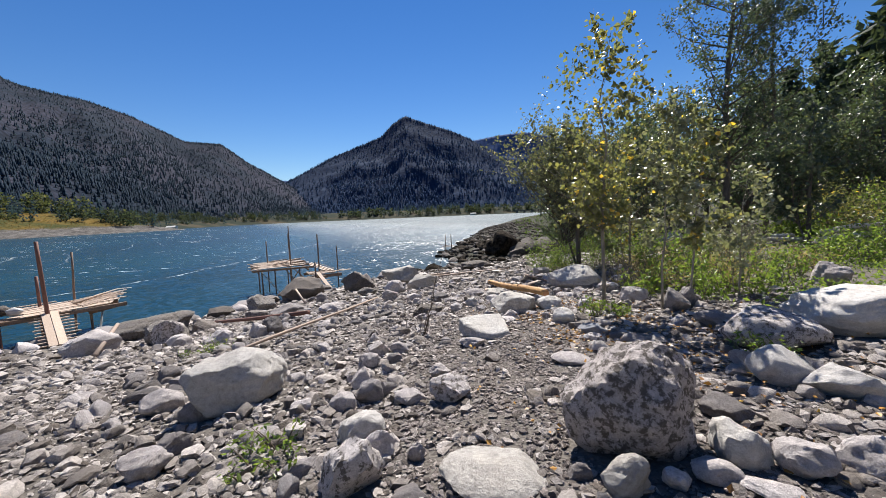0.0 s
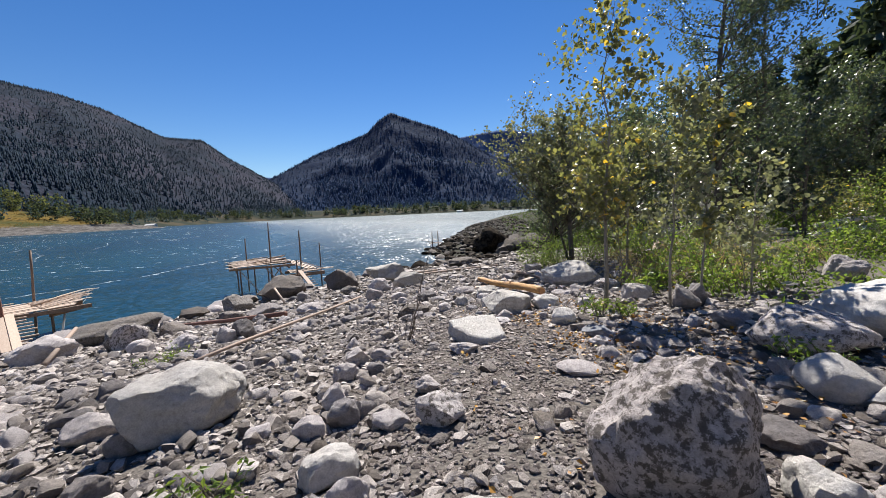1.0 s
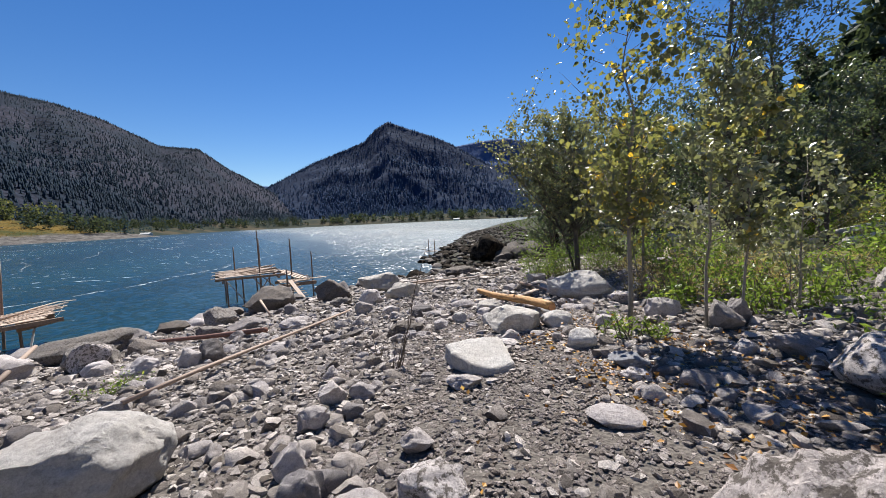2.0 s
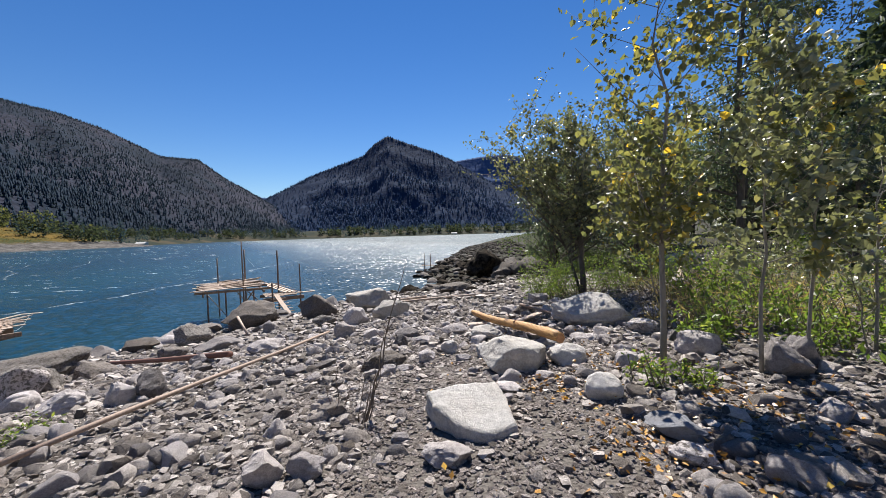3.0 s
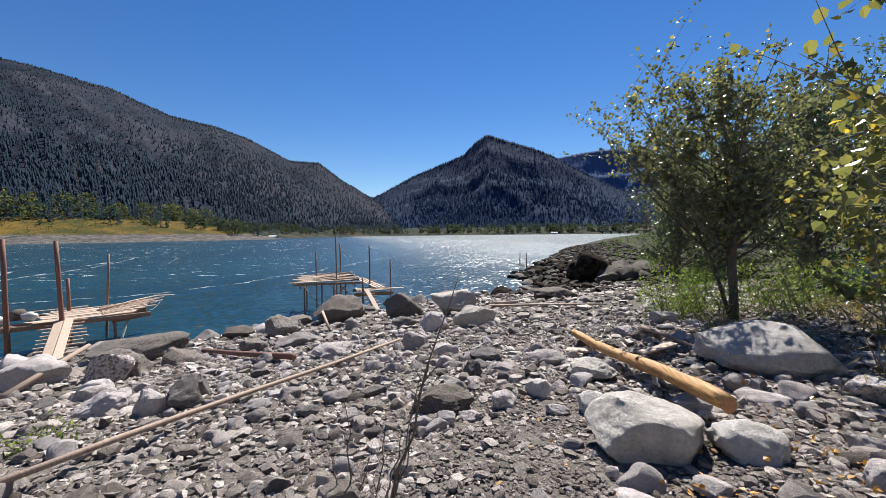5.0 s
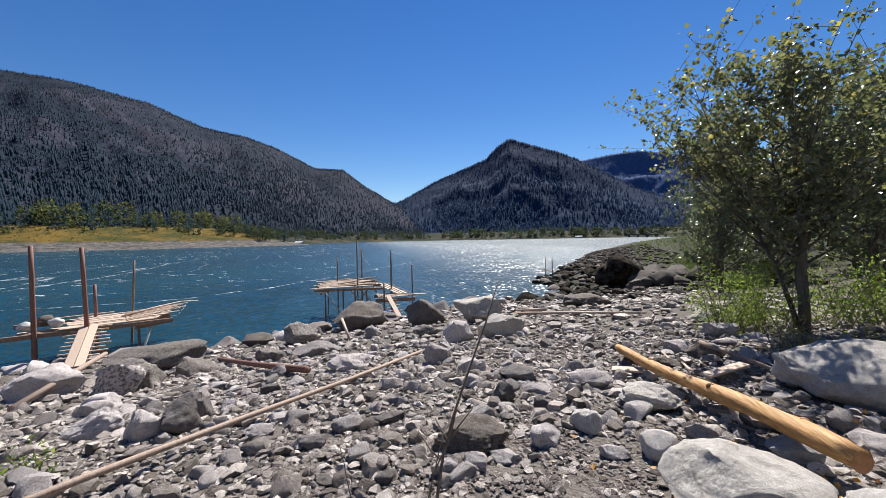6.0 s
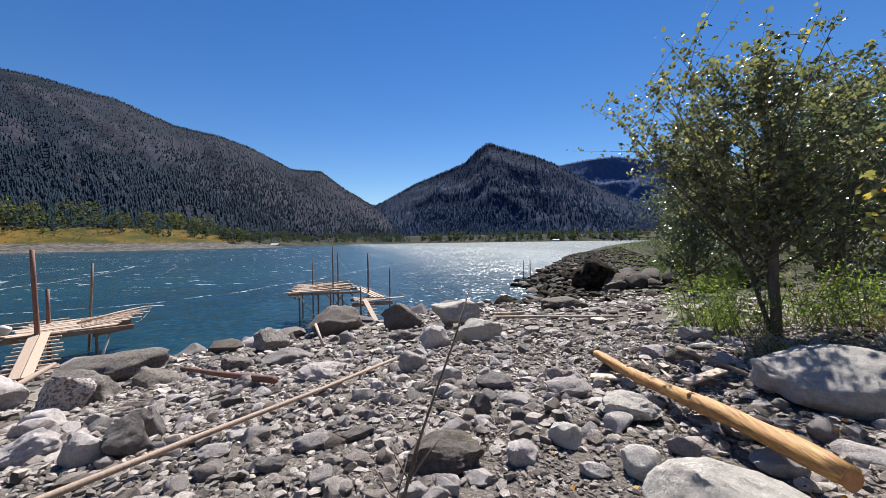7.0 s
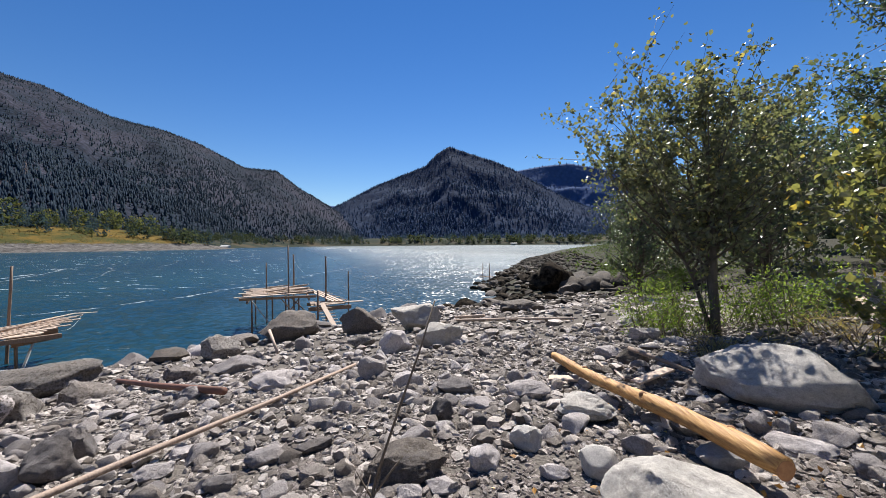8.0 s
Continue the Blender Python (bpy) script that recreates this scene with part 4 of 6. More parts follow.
tree("sapling", "leafy young tree with glossy leaves", 4.9, 6.4, 2.2, 0.6, 28, 550, 0.085, M_OLIVE, 2, 0.02, 0.25, (0.2, 0.1), 32, M_PALEBARK)
tree("sapling", "young tree with yellow-green leaves beside the boulders", 4.55, 9.5, 3.5, 0.85, 29, 1500, 0.085, M_YELLOW, 2, 0.03, 0.2, (0.1, 0.0), 30, M_PALEBARK)
tree("bush_tree", "bushy dark green tree with several stems", 4.48, 12.85, 4.4, 1.95, 23, 15500, 0.078, M_BUSH, 3, 0.09, 0.3, (-0.35, 0), 84, twigs=7, clump=0.026, rise=(0.3, 1.2), bias=1.15)
tree("tall_tree", "tall open-crowned tree with small leaves", 12.1, 16.6, 16, 2.9, 24, 17000, 0.14, M_GREEN, 1, 0.15, 0.16, (0.3, 0), 70, rise=(0.2, 0.6))
tree("tall_tree", "tall slim tree with sparse leaves", 14.2, 17.0, 12, 2.0, 25, 6500, 0.13, M_GREEN, 1, 0.11, 0.2, (0.2, 0), 44, rise=(0.2, 0.6))

wood = [tree("broadleaf_tree", "dense dark green tree at the wood's edge", 9.5, 19.0, 6.5, 2.2, 31, 5500, 0.16, M_GREEN, 3, 0.11, 0.12, (0, 0), 60),
        tree("broadleaf_tree", "broad leafy tree at the wood's edge", 24.0, 22.5, 6.0, 2.4, 32, 5500, 0.17, M_GREEN, 3, 0.1, 0.1, (0, 0), 60),
        tree("small_tree", "small leafy tree in shade", 11.5, 12.2, 4.4, 1.4, 33, 4200, 0.12, M_GREEN, 2, 0.07, 0.2, (0, 0), 40)]
rw = np.random.default_rng(77)
for k, (x, y, s) in enumerate(((7.5, 24, 1.0), (13, 24, 1.25), (17, 22, 1.2), (20.5, 23, 1.1), (27, 19, 1.1), (16, 30, 1.4), (11, 31, 1.1), (21, 27, 1.5), (27, 24, 1.4), (14.5, 38, 1.2), (21, 36, 1.5), (26, 12, 1.0), (20, 50, 1.4), (26, 64, 1.5), (32, 82, 1.6), (38, 110, 1.7), (50, 150, 1.8), (30, 44, 1.6), (62, 190, 1.8), (76, 230, 1.9), (90, 280, 1.9))):
    copy_thing(wood[k % 2], pose(x, y, h(x, y) - 0.1, 0, 0, 67 * k) @ Matrix.Scale(s, 4))
for k, (x, y, s) in enumerate(((23, 12, 1.1), (25, 15, 1.1))):
    copy_thing(wood[2], pose(x, y, h(x, y) - 0.05, 0, 0, 101 * k) @ Matrix.Scale(s, 4))


def conifer(name, label, x, y, height_, spread, seed):
    r = np.random.default_rng(seed)
    root = new(name)
    root.location = (x, y, h(x, y) - 0.2)
    tagged(root, label, "conifer")
    bm = bmesh.new()
    tube(bm, [(0, 0, 0), (0.1, 0, height_ * 0.5), (0, 0, height_)], [spread * 0.09, spread * 0.05, 0.02], 8)
    part("trunk", bm, M_BARK, root, smooth=True)
    C = []
    for k in range(150):
        u = 0.06 + 0.94 * (k / 150)
        a = r.uniform(0, 6.283)
        ln = spread * (1 - u) ** 0.8 * r.uniform(0.6, 1.15) + 0.15
        m = int(5 + 15 * ln / spread)
        t = r.uniform(0.1, 1, m) ** 0.7
        w = r.normal(size=m) * 0.12 * ln
        C.append(np.stack([np.cos(a) * t * ln - np.sin(a) * w, np.sin(a) * t * ln + np.cos(a) * w, height_ * u - 0.35 * t * t * ln + r.normal(size=m) * 0.08 * ln], -1))
    C = np.concatenate(C)
    leaf_cloud("crown", C, spread * 0.27 * r.uniform(0.6, 1.3, len(C)), M_FIR, root, seed + 1, 0.5, 0.6)
    return root


firs = [conifer("conifer", "tall dark conifer on the wooded slope", 30, 26, 16, 3.6, 51), conifer("conifer", "dark slender conifer on the wooded slope", 42, 26, 15, 3.2, 52)]
for k in range(34):
    x, y = rw.uniform(32, 75), rw.uniform(2, 75)
    if x < 34 + 0.25 * y:
        x += 14
    copy_thing(firs[k % 2], pose(x, y, h(x, y) - 0.3, 0, 0, rw.uniform(0, 360)) @ Matrix.Scale(rw.uniform(0.5, 0.9), 4))
for k, (x, y, s) in enumerate(((31, 29, 1.1), (33, 30, 1.25), (29, 24, 0.9), (35, 36, 1.3), (31, 35, 1.05), (38, 33, 1.3), (34, 26, 1.15), (40, 40, 1.3), (27, 33, 0.85), (36, 31, 1.2))):
    copy_thing(firs[k % 2], pose(x, y, h(x, y) - 0.3, 0, 0, 50 * k) @ Matrix.Scale(s * 0.78, 4))


def shrub(name, label, x, y, height_, spread, seed, stems, leaves, leaf_size, mat, shape=0.5, category="shrub"):
    r = np.random.default_rng(seed)
    root = new(name)
    root.location = (x, y, h(x, y) - 0.03)
    tagged(root, label, category)
    bm = bmesh.new()
    C = []
    for s in range(stems):
        a, o = r.uniform(0, 6.283), spread * 0.45 * math.sqrt(r.uniform(0, 1))
        p = Vector((o * math.cos(a), o * math.sin(a), 0))
        b = r.uniform(0, 6.283)
        top = p + Vector((spread * 0.3 * math.cos(b), spread * 0.3 * math.sin(b), height_ * r.uniform(0.45, 1.0)))
        mid = p.lerp(top, 0.55) + Vector((0, 0, height_ * 0.08))
        tube(bm, [p, mid, top], [0.008, 0.006, 0.002], 4)
        m = leaves // stems
        t = r.uniform(0.15, 1.0, m)[:, None]
        C.append(np.array(p) * (1 - t) + np.array(top) * t + r.normal(size=(m, 3)) * spread * 0.07)
    part("stem_tuft", bm, M_TWIG, root)
    leaf_cloud("foliage", np.concatenate(C), leaf_size * r.uniform(0.6, 1.3, len(np.concatenate(C))), mat, root, seed + 1, shape, 0.1)
    return root


shrub("shrub", "bright green willowy shoots under the bushy tree", 3.9, 13.2, 1.25, 1.6, 71, 60, 3000, 0.08, M_BRIGHT, 0.28)
shrub("shrub", "fresh green shrub beside the bushy tree", 5.6, 13.3, 1.3, 1.8, 72, 60, 3000, 0.08, M_BRIGHT, 0.3)
for k, (x, y, hh, sp) in enumerate(((4.5, 6.75, 0.7, 0.7), (5.2, 6.7, 0.85, 0.8), (5.9, 6.9, 0.7, 0.8), (4.3, 7.6, 0.7, 0.7), (5.1, 7.7, 0.9, 0.9), (6.5, 8.0, 0.8, 1.0), (3.7, 7.3, 0.6, 0.5), (5.6, 8.5, 0.9, 0.9), (6.9, 7.2, 0.6, 0.8), (4.9, 9.0, 0.8, 0.8))):
    shrub("shrub", "bright green leafy herbs beside the stones", x, y, hh, sp, 80 + k, 14, 360, 0.085, M_BRIGHT, 0.42)
for k, (x, y, hh, sp) in enumerate(((4.1, 8.6, 0.6, 0.8), (5.7, 7.6, 0.5, 0.7), (4.7, 8.2, 0.5, 0.9), (5.2, 9.6, 0.5, 1.1), (6.2, 8.4, 0.5, 1.1), (7.2, 9.4, 0.5, 1.3), (8.2, 10.6, 0.6, 1.4), (6.0, 12.2, 0.5, 1.2), (8.9, 9.4, 0.5, 1.3), (3.9, 10.6, 0.35, 0.6), (6.3, 9.3, 0.6, 1.0), (7.6, 8.2, 0.5, 0.9), (5.4, 10.6, 0.6, 1.0), (6.9, 11.4, 0.7, 1.2), (3.6, 11.4, 0.4, 0.6))):
    shrub("grass_tuft", "dry yellow grass tuft on the bank", x, y, hh, sp, 180 + k, 34, 300, 0.16, M_DRYGRASS, 0.1, "grass")
for k, (x, y, hh, sp) in enumerate(((6.0, 10.2, 1.1, 1.4), (7.3, 10.0, 1.0, 1.5), (8.8, 8.6, 0.9, 1.6), (8.3, 12.3, 1.2, 1.6), (7.4, 14.4, 1.3, 1.8), (10.2, 13.6, 1.2, 2.0), (10.5, 9.6, 1.0, 1.6), (12.8, 10.6, 1.0, 1.8))):
    shrub("shrub", "loose green shrub on the stony bank", x, y, hh, sp, 90 + k, 24, 1300, 0.09, M_OLIVE if k % 2 else M_BRIGHT, 0.45)
for k, (x, y, hh, sp) in enumerate(((2.35, 6.35, 0.4, 0.5), (2.75, 6.2, 0.3, 0.4), (-1.45, 2.75, 0.28, 0.5), (-4.65, 7.3, 0.22, 0.7), (3.0, 3.55, 0.3, 0.5), (4.0, 13.9, 0.35, 0.5))):
    shrub("weed", "small green weed growing between stones", x, y, hh, sp, 110 + k, 12, 260, 0.06, M_BRIGHT, 0.4, "weed")
for k, (x, y, hh, sp) in enumerate(((10.2, 36, 1.0, 2.4), (11.8, 40, 1.2, 3.0), (15, 41, 1.6, 5), (17, 52, 1.8, 7), (9.5, 27, 0.8, 2.0), (12, 30, 1.1, 3.0), (15, 34, 1.2, 4.0), (23, 70, 2.2, 9), (27, 92, 2.4, 10))):
    shrub("grass_clump", "bright green reedy grass by the shore", x, y, hh, sp, 130 + k, 80, 1600, 0.22, M_REED, 0.16, "grass")


for k, (x, y, hh, sp) in enumerate(((15.5, 15.2, 2.0, 2.4), (17.6, 14.6, 2.4, 2.6), (19.5, 15.6, 2.6, 2.8), (16.8, 16.8, 2.6, 2.8), (21.0, 14.0, 2.2, 2.6), (13.6, 15.0, 1.5, 2.0))):
    shrub("shrub", "sunlit yellow-green shrub behind the driftwood", x, y, hh, sp, 230 + k, 40, 1700, 0.13, M_BRIGHT if k % 3 else M_YELLOW, 0.5)


def ground_leaves(name, label, n, region, size, mat, seed, keep=None, lift=0.03, shape=0.7, lay=1.0):
    r = np.random.default_rng(seed)
    x, y = r.uniform(region[0], region[1], n), r.uniform(region[2], region[3], n)
    if keep is not None:
        ok = keep(x, y, r)
        x, y = x[ok], y[ok]
    C = np.stack([x, y, surface(x, y) + lift * r.uniform(0.5, 1.6, len(x))], -1)
    ob = leaf_cloud(name, C, size * r.uniform(0.6, 1.3, len(x)), mat, None, seed, shape, -0.1, False, lay)
    return tagged(ob, label, "leaves", kind="stuff")


ground_leaves("fallen_leaves", "yellow and brown fallen leaves on gravel", 4600, (0.2, 4.5, 1.5, 9.5), 0.05, M_FALLEN, 141, lay=0.35, keep=lambda x, y, r: r.uniform(0, 1, len(x)) < 0.06 + 0.9 * np.clip((x - 0.8) / 1.5, 0, 1) * np.exp(-((x - 2.3) ** 2 + ((y - 4.6) / 1.6) ** 2) / 1.4), lift=0.04)
ground_leaves("leaf_litter", "orange and yellow fallen leaves in drifts", 1800, (0.9, 3.4, 4.6, 8.0), 0.05, M_FALLEN, 146, lay=0.35, keep=lambda x, y, r: np.sin(x * 5.1 + y) + np.cos(y * 4.3 - x * 2) + r.normal(size=len(x)) * 0.5 > 1.1, lift=0.045)
ground_leaves("ground_cover", "low green plants covering the bank", 15000, (4.2, 18, 4.5, 26), 0.09, M_BRIGHT, 142, lambda x, y, r: (inland(x, y) > 19.5) & (np.sin(x * 1.7) + np.cos(y * 1.3 + x) + r.normal(size=len(x)) * 0.5 > -0.1), 0.12, 0.4)

ground_leaves("ground_plants", "low leafy green plants between the stones", 6500, (5.2, 12, 4.6, 11), 0.075, M_BRIGHT, 145, lambda x, y, r: np.sin(x * 2.3 + 1) + np.cos(y * 2.1 - x) + r.normal(size=len(x)) * 0.6 > -0.2, 0.1, 0.45)

# driftwood heap at the wood's edge
rd = np.random.default_rng(9)
for k in range(20):
    x, y = 14.5 + rd.uniform(-3.5, 6), 11.8 + rd.uniform(-2.0, 2.4)
    a, ln = rd.uniform(-0.5, 0.5), rd.uniform(1.2, 3.2)
    z = h(x, y) + 0.1 + rd.uniform(0, 0.25)
    p, q = Vector((x - ln / 2 * math.cos(a), y + ln / 2 * math.sin(a), z)), Vector((x + ln / 2 * math.cos(a), y - ln / 2 * math.sin(a), z + rd.uniform(-0.05, 0.15)))
    pole("driftwood_log", "bleached driftwood log on the upper bank", [p, p.lerp(q, 0.5) + Vector((0, 0, 0.05)), q], [0.1, 0.09, 0.06], M_BLEACHED, 8, "driftwood")


# ---- the far bank ----
def far_trees(name, label, P, tree_h, mat, seed, per=70):
    r = np.random.default_rng(seed)
    n = len(P)
    hh = tree_h * r.uniform(0.45, 1.15, n)
    q = r.normal(size=(n, per, 3))
    q /= np.linalg.norm(q, axis=2)[:, :, None]
    q *= r.uniform(0.4, 1, (n, per, 1)) ** 0.4
    C = P[:, None] + q * np.stack([hh * 0.36, hh * 0.36, hh * 0.48], -1)[:, None] + np.array([0, 0, 1.0]) * (hh * 0.5)[:, None, None]
    ob = leaf_cloud(name, C.reshape(-1, 3), np.repeat(hh * 1.6 / math.sqrt(per), per) * r.uniform(0.6, 1.3, n * per), mat, None, seed, 0.8, 0)
    return tagged(ob, label, "trees", kind="stuff")


def far_conifers(name, label, P, tree_h, seed, per=60):
    r = np.random.default_rng(seed)
    n = len(P)
    hh = tree_h * r.uniform(0.5, 1.15, n)
    u = r.uniform(0.03, 1, (n, per)) ** 1.3
    a = r.uniform(0, 6.283, (n, per))
    w = (1 - u) * 0.19 * hh[:, None] * r.uniform(0.4, 1.1, (n, per))
    C = P[:, None] + np.stack([np.cos(a) * w, np.sin(a) * w, u * hh[:, None]], -1)
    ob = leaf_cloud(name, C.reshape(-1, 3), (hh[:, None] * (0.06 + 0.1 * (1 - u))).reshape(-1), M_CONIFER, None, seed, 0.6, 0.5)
    return tagged(ob, label, "trees", kind="stuff")


def along(poly, n, inset, seed):
    r = np.random.default_rng(seed)
    seg = [Vector((b[0] - a[0], b[1] - a[1])).length for a, b in zip(poly, poly[1:])]
    out = []
    for _ in range(n):
        k = r.choice(len(seg), p=np.array(seg) / sum(seg))
        u = r.uniform()
        a, b = poly[k], poly[k + 1]
        d = Vector((b[0] - a[0], b[1] - a[1])).normalized()
        s = r.uniform(*inset)
        x, y = a[0] + (b[0] - a[0]) * u - d.y * s, a[1] + (b[1] - a[1]) * u + d.x * s
        out.append((x, y, h(x, y) - 0.5))
    return np.array(out)


far_trees("far_trees_left", "green and yellowing trees behind the dry bank", along(FAR[0:6], 120, (104, 190), 151), 30, M_FARGREEN, 152, 190)
far_trees("far_bushes_left", "dark bushes on the dry grass bank", along(FAR[1:6], 60, (60, 112), 153), 6, M_FARGREEN, 154, 40)
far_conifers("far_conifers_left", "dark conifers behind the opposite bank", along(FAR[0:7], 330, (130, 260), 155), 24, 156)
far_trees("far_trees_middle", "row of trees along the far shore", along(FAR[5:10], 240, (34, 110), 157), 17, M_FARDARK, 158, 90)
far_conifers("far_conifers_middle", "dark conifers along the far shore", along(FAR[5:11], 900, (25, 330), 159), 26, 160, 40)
far_trees("far_trees_end", "low trees along the far end of the river", along(FAR[9:12], 260, (24, 110), 161), 24, M_FARDARK, 162, 40)


ground_leaves("bank_grass", "tall dry golden grass on the opposite bank", 14000, (-620, -326, 40, 540), 1.8, M_HAY, 144, lambda x, y, r: (far_bank(x, y) > 27) & (far_bank(x, y) < 150), 0.4, 0.35)


def pylon(x, y, tall, seed):
    root = new("pylon")
    z = h(x, y)
    for o in bpy.data.objects:
        if o.name == "mountain_left":
            hit, at, _, _ = o.ray_cast(Vector((x, y, 2000)), Vector((0, 0, -1)))
            z = max(z, at.z) if hit else z
    tagged(root, "pale steel lattice power pylon on the hillside", "pylon")
    root.location = (x, y, z - 1)
    bm = bmesh.new()
    for sx in (-1, 1):
        for sy in (-1, 1):
            tube(bm, [(sx * tall * 0.1, sy * tall * 0.1, 0), (sx * tall * 0.03, sy * tall * 0.03, tall)], [tall * 0.012, tall * 0.009], 4)
    for k in range(6):
        u, w = k / 6, 0.1 - 0.07 * k / 6
        w2 = 0.1 - 0.07 * (k + 1) / 6
        for s in (-1, 1):
            tube(bm, [(-w * tall, s * w * tall, u * tall), (w2 * tall, s * w2 * tall, (k + 1) / 6 * tall)], [tall * 0.007] * 2, 4)
            tube(bm, [(w * tall, s * w * tall, u * tall), (-w2 * tall, s * w2 * tall, (k + 1) / 6 * tall)], [tall * 0.007] * 2, 4)
    part("tower", bm, M_STEEL, root)
    for u in (0.7, 0.85, 0.98):
        bm = bmesh.new()
        beam(bm, (-0.2 * tall, 0, u * tall), (0.2 * tall, 0, u * tall), tall * 0.02, tall * 0.02, bevel=0)
        part("crossarm", bm, M_STEEL, root)
    return root


pylon(-757, 540, 34, 1)
pylon(-738, 566, 32, 2)


def far_house(x, y, w, seed):
    root = new("far_house")
    root.location = (x, y, h(x, y))
    tagged(root, "small white house among trees on far shore", "house")
    bm = bmesh.new()
    beam(bm, (-w / 2, 0, 2), (w / 2, 0, 2), w * 0.6, 4, bevel=0)
    part("wall", bm, M_WHITE, root)
    bm = bmesh.new()
    v = [bm.verts.new(p) for p in ((-w * .55, -w * .36, 4), (w * .55, -w * .36, 4), (w * .55, w * .36, 4), (-w * .55, w * .36, 4), (-w * .55, 0, 6.5), (w * .55, 0, 6.5))]
    for f in ((0, 1, 5, 4), (2, 3, 4, 5), (0, 4, 3), (1, 2, 5), (3, 2, 1, 0)):
        bm.faces.new([v[i] for i in f])
    part("roof", bm, M_GREYBOARD, root)


far_house(-436, 628, 14, 1)
far_house(120, 1490, 22, 2)


def far_bridge():
    root = new("far_bridge")
    root.location = (330, 1440, WATER)
    tagged(root, "low dark dam bridge with piers far upstream", "bridge")
    bm = bmesh.new()
    beam(bm, (-60, 0, 9), (160, 0, 9), 8, 3, bevel=0)
    part("deck", bm, M_TIMBER, root)
    for k in range(8):
        bm = bmesh.new()
        beam(bm, (-52 + 28 * k, 0, -1), (-52 + 28 * k, 0, 8), 9, 6, (1, 0, 0), 0)
        part("pier", bm, M_TIMBER, root)


far_bridge()


# ---- named stones ----
def flat_slab():
    """A pale wedge-shaped slab, broad behind and narrow in front."""
    bm = bmesh.new()
    plan = [(-0.36, 0.34), (-0.05, 0.40), (0.36, 0.37), (0.40, 0.05), (0.36, -0.36), (0.10, -0.46), (-0.12, -0.30), (-0.30, 0.05)]
    lo = [bm.verts.new((x * 1.04, y * 1.04, -0.11)) for x, y in plan]
    hi = [bm.verts.new((x * 0.95, y * 0.95, 0.09 + 0.03 * y)) for x, y in plan]
    bm.faces.new(lo[::-1])
    bm.faces.new(hi)
    for k in range(8):
        bm.faces.new((lo[k], lo[(k + 1) % 8], hi[(k + 1) % 8], hi[k]))
    bmesh.ops.bevel(bm, geom=list(bm.edges), offset=0.018, segments=1, affect="EDGES")
    bmesh.ops.triangulate(bm, faces=list(bm.faces))
    for _ in range(3):
        bmesh.ops.subdivide_edges(bm, edges=[e for e in bm.edges if e.calc_length() > 0.05], cuts=1)
        bmesh.ops.triangulate(bm, faces=list(bm.faces))
    for v in bm.verts:
        v.co += v.co.normalized() * (0.025 * noise.noise(v.co * 4) + 0.014 * noise.noise(v.co * 11) + 0.008 * noise.noise(v.co * 24))
    ob = part("flat_stone", bm, M_PALEBLOTCH, None, smooth=True)
    TAKEN.append((0.53, 5.98, 0.36))
    ob.matrix_world = pose(0.53, 5.98, h(0.53, 5.98) + 0.07, 5, -3, 4)
    return tagged(ob, "pale flat wedge-shaped stone lying on gravel", "stone")


stone("boulder", "boulder blotched with dark brown lichen in the gravel", 1.17, 2.53, (0.9, 0.7, 0.92), 641, M_BROWNROCK, 0.22, -8, 4, 0.82, 4, rough=0.09)
stone("stone", "bleached whitish stone resting on cobbles", 2.77, 3.17, (0.48, 0.36, 0.37), 502, M_WHITEROCK, 0.22, -50, 7, 0.7, 4)
stone("boulder", "pale boulder mottled with dark lichen", 3.49, 4.09, (0.96, 0.80, 0.50), 504, M_LICHEN, 0.22, -36, 7, 0.6, 4)
stone("boulder", "bleached whitish boulder resting on cobbles", 4.62, 4.24, (1.44, 1.17, 0.64), 505, M_WHITEROCK, 0.22, -52, 7, 0.6, 4)
stone("stone", "weathered grey stone lying among cobbles", 3.49, 5.04, (0.42, 0.32, 0.29), 506, M_ROCK, 0.22, -41, 11, 0.25, 4)
stone("stone", "weathered grey stone lying among cobbles", 6.67, 6.63, (0.58, 0.41, 0.51), 507, M_ROCK, 0.22, -53, 11, 0.35, 4)
stone("stone", "smooth pale grey stone resting on gravel", 3.46, 7.09, (0.50, 0.36, 0.35), 508, M_PALE, 0.22, -31, 11, 0.3, 4)
stone("stone", "jagged grey stone in the shade of saplings", 3.71, 6.18, (0.41, 0.34, 0.48), 509, M_ROCK, 0.22, -42, 11, 0.2, 4)
stone("stone", "bleached whitish stone resting on cobbles", 1.87, 6.19, (0.35, 0.28, 0.29), 510, M_WHITEROCK, 0.22, -31, 7, 0.5, 4)
stone("stone", "smooth bluish grey stone sunk in gravel", 2.04, 5.40, (0.43, 0.31, 0.19), 511, M_BLUEROCK, 0.22, -34, 11, 0.35, 4)
stone("cobble", "pale cobble mottled with dark lichen", 1.93, 5.05, (0.29, 0.23, 0.15), 512, M_LICHEN, 0.22, -33, 11, 0.3, 4)
stone("stone", "smooth pale grey stone resting on gravel", 0.31, 5.43, (0.38, 0.32, 0.16), 513, M_PALE, 0.22, -7, 11, 0.35, 4)
stone("boulder", "smooth sandy grey boulder resting on gravel", 1.29, 7.50, (0.86, 0.67, 0.50), 514, M_SANDROCK, 0.22, -10, 7, 0.55, 4)
stone("stone", "bleached whitish stone resting on cobbles", 1.95, 7.40, (0.51, 0.39, 0.30), 515, M_WHITEROCK, 0.22, -28, 11, 0.35, 4)
stone("stone", "smooth pale grey stone resting on gravel", 1.05, 6.66, (0.32, 0.24, 0.10), 516, M_PALE, 0.22, -19, 11, 0.2, 4)
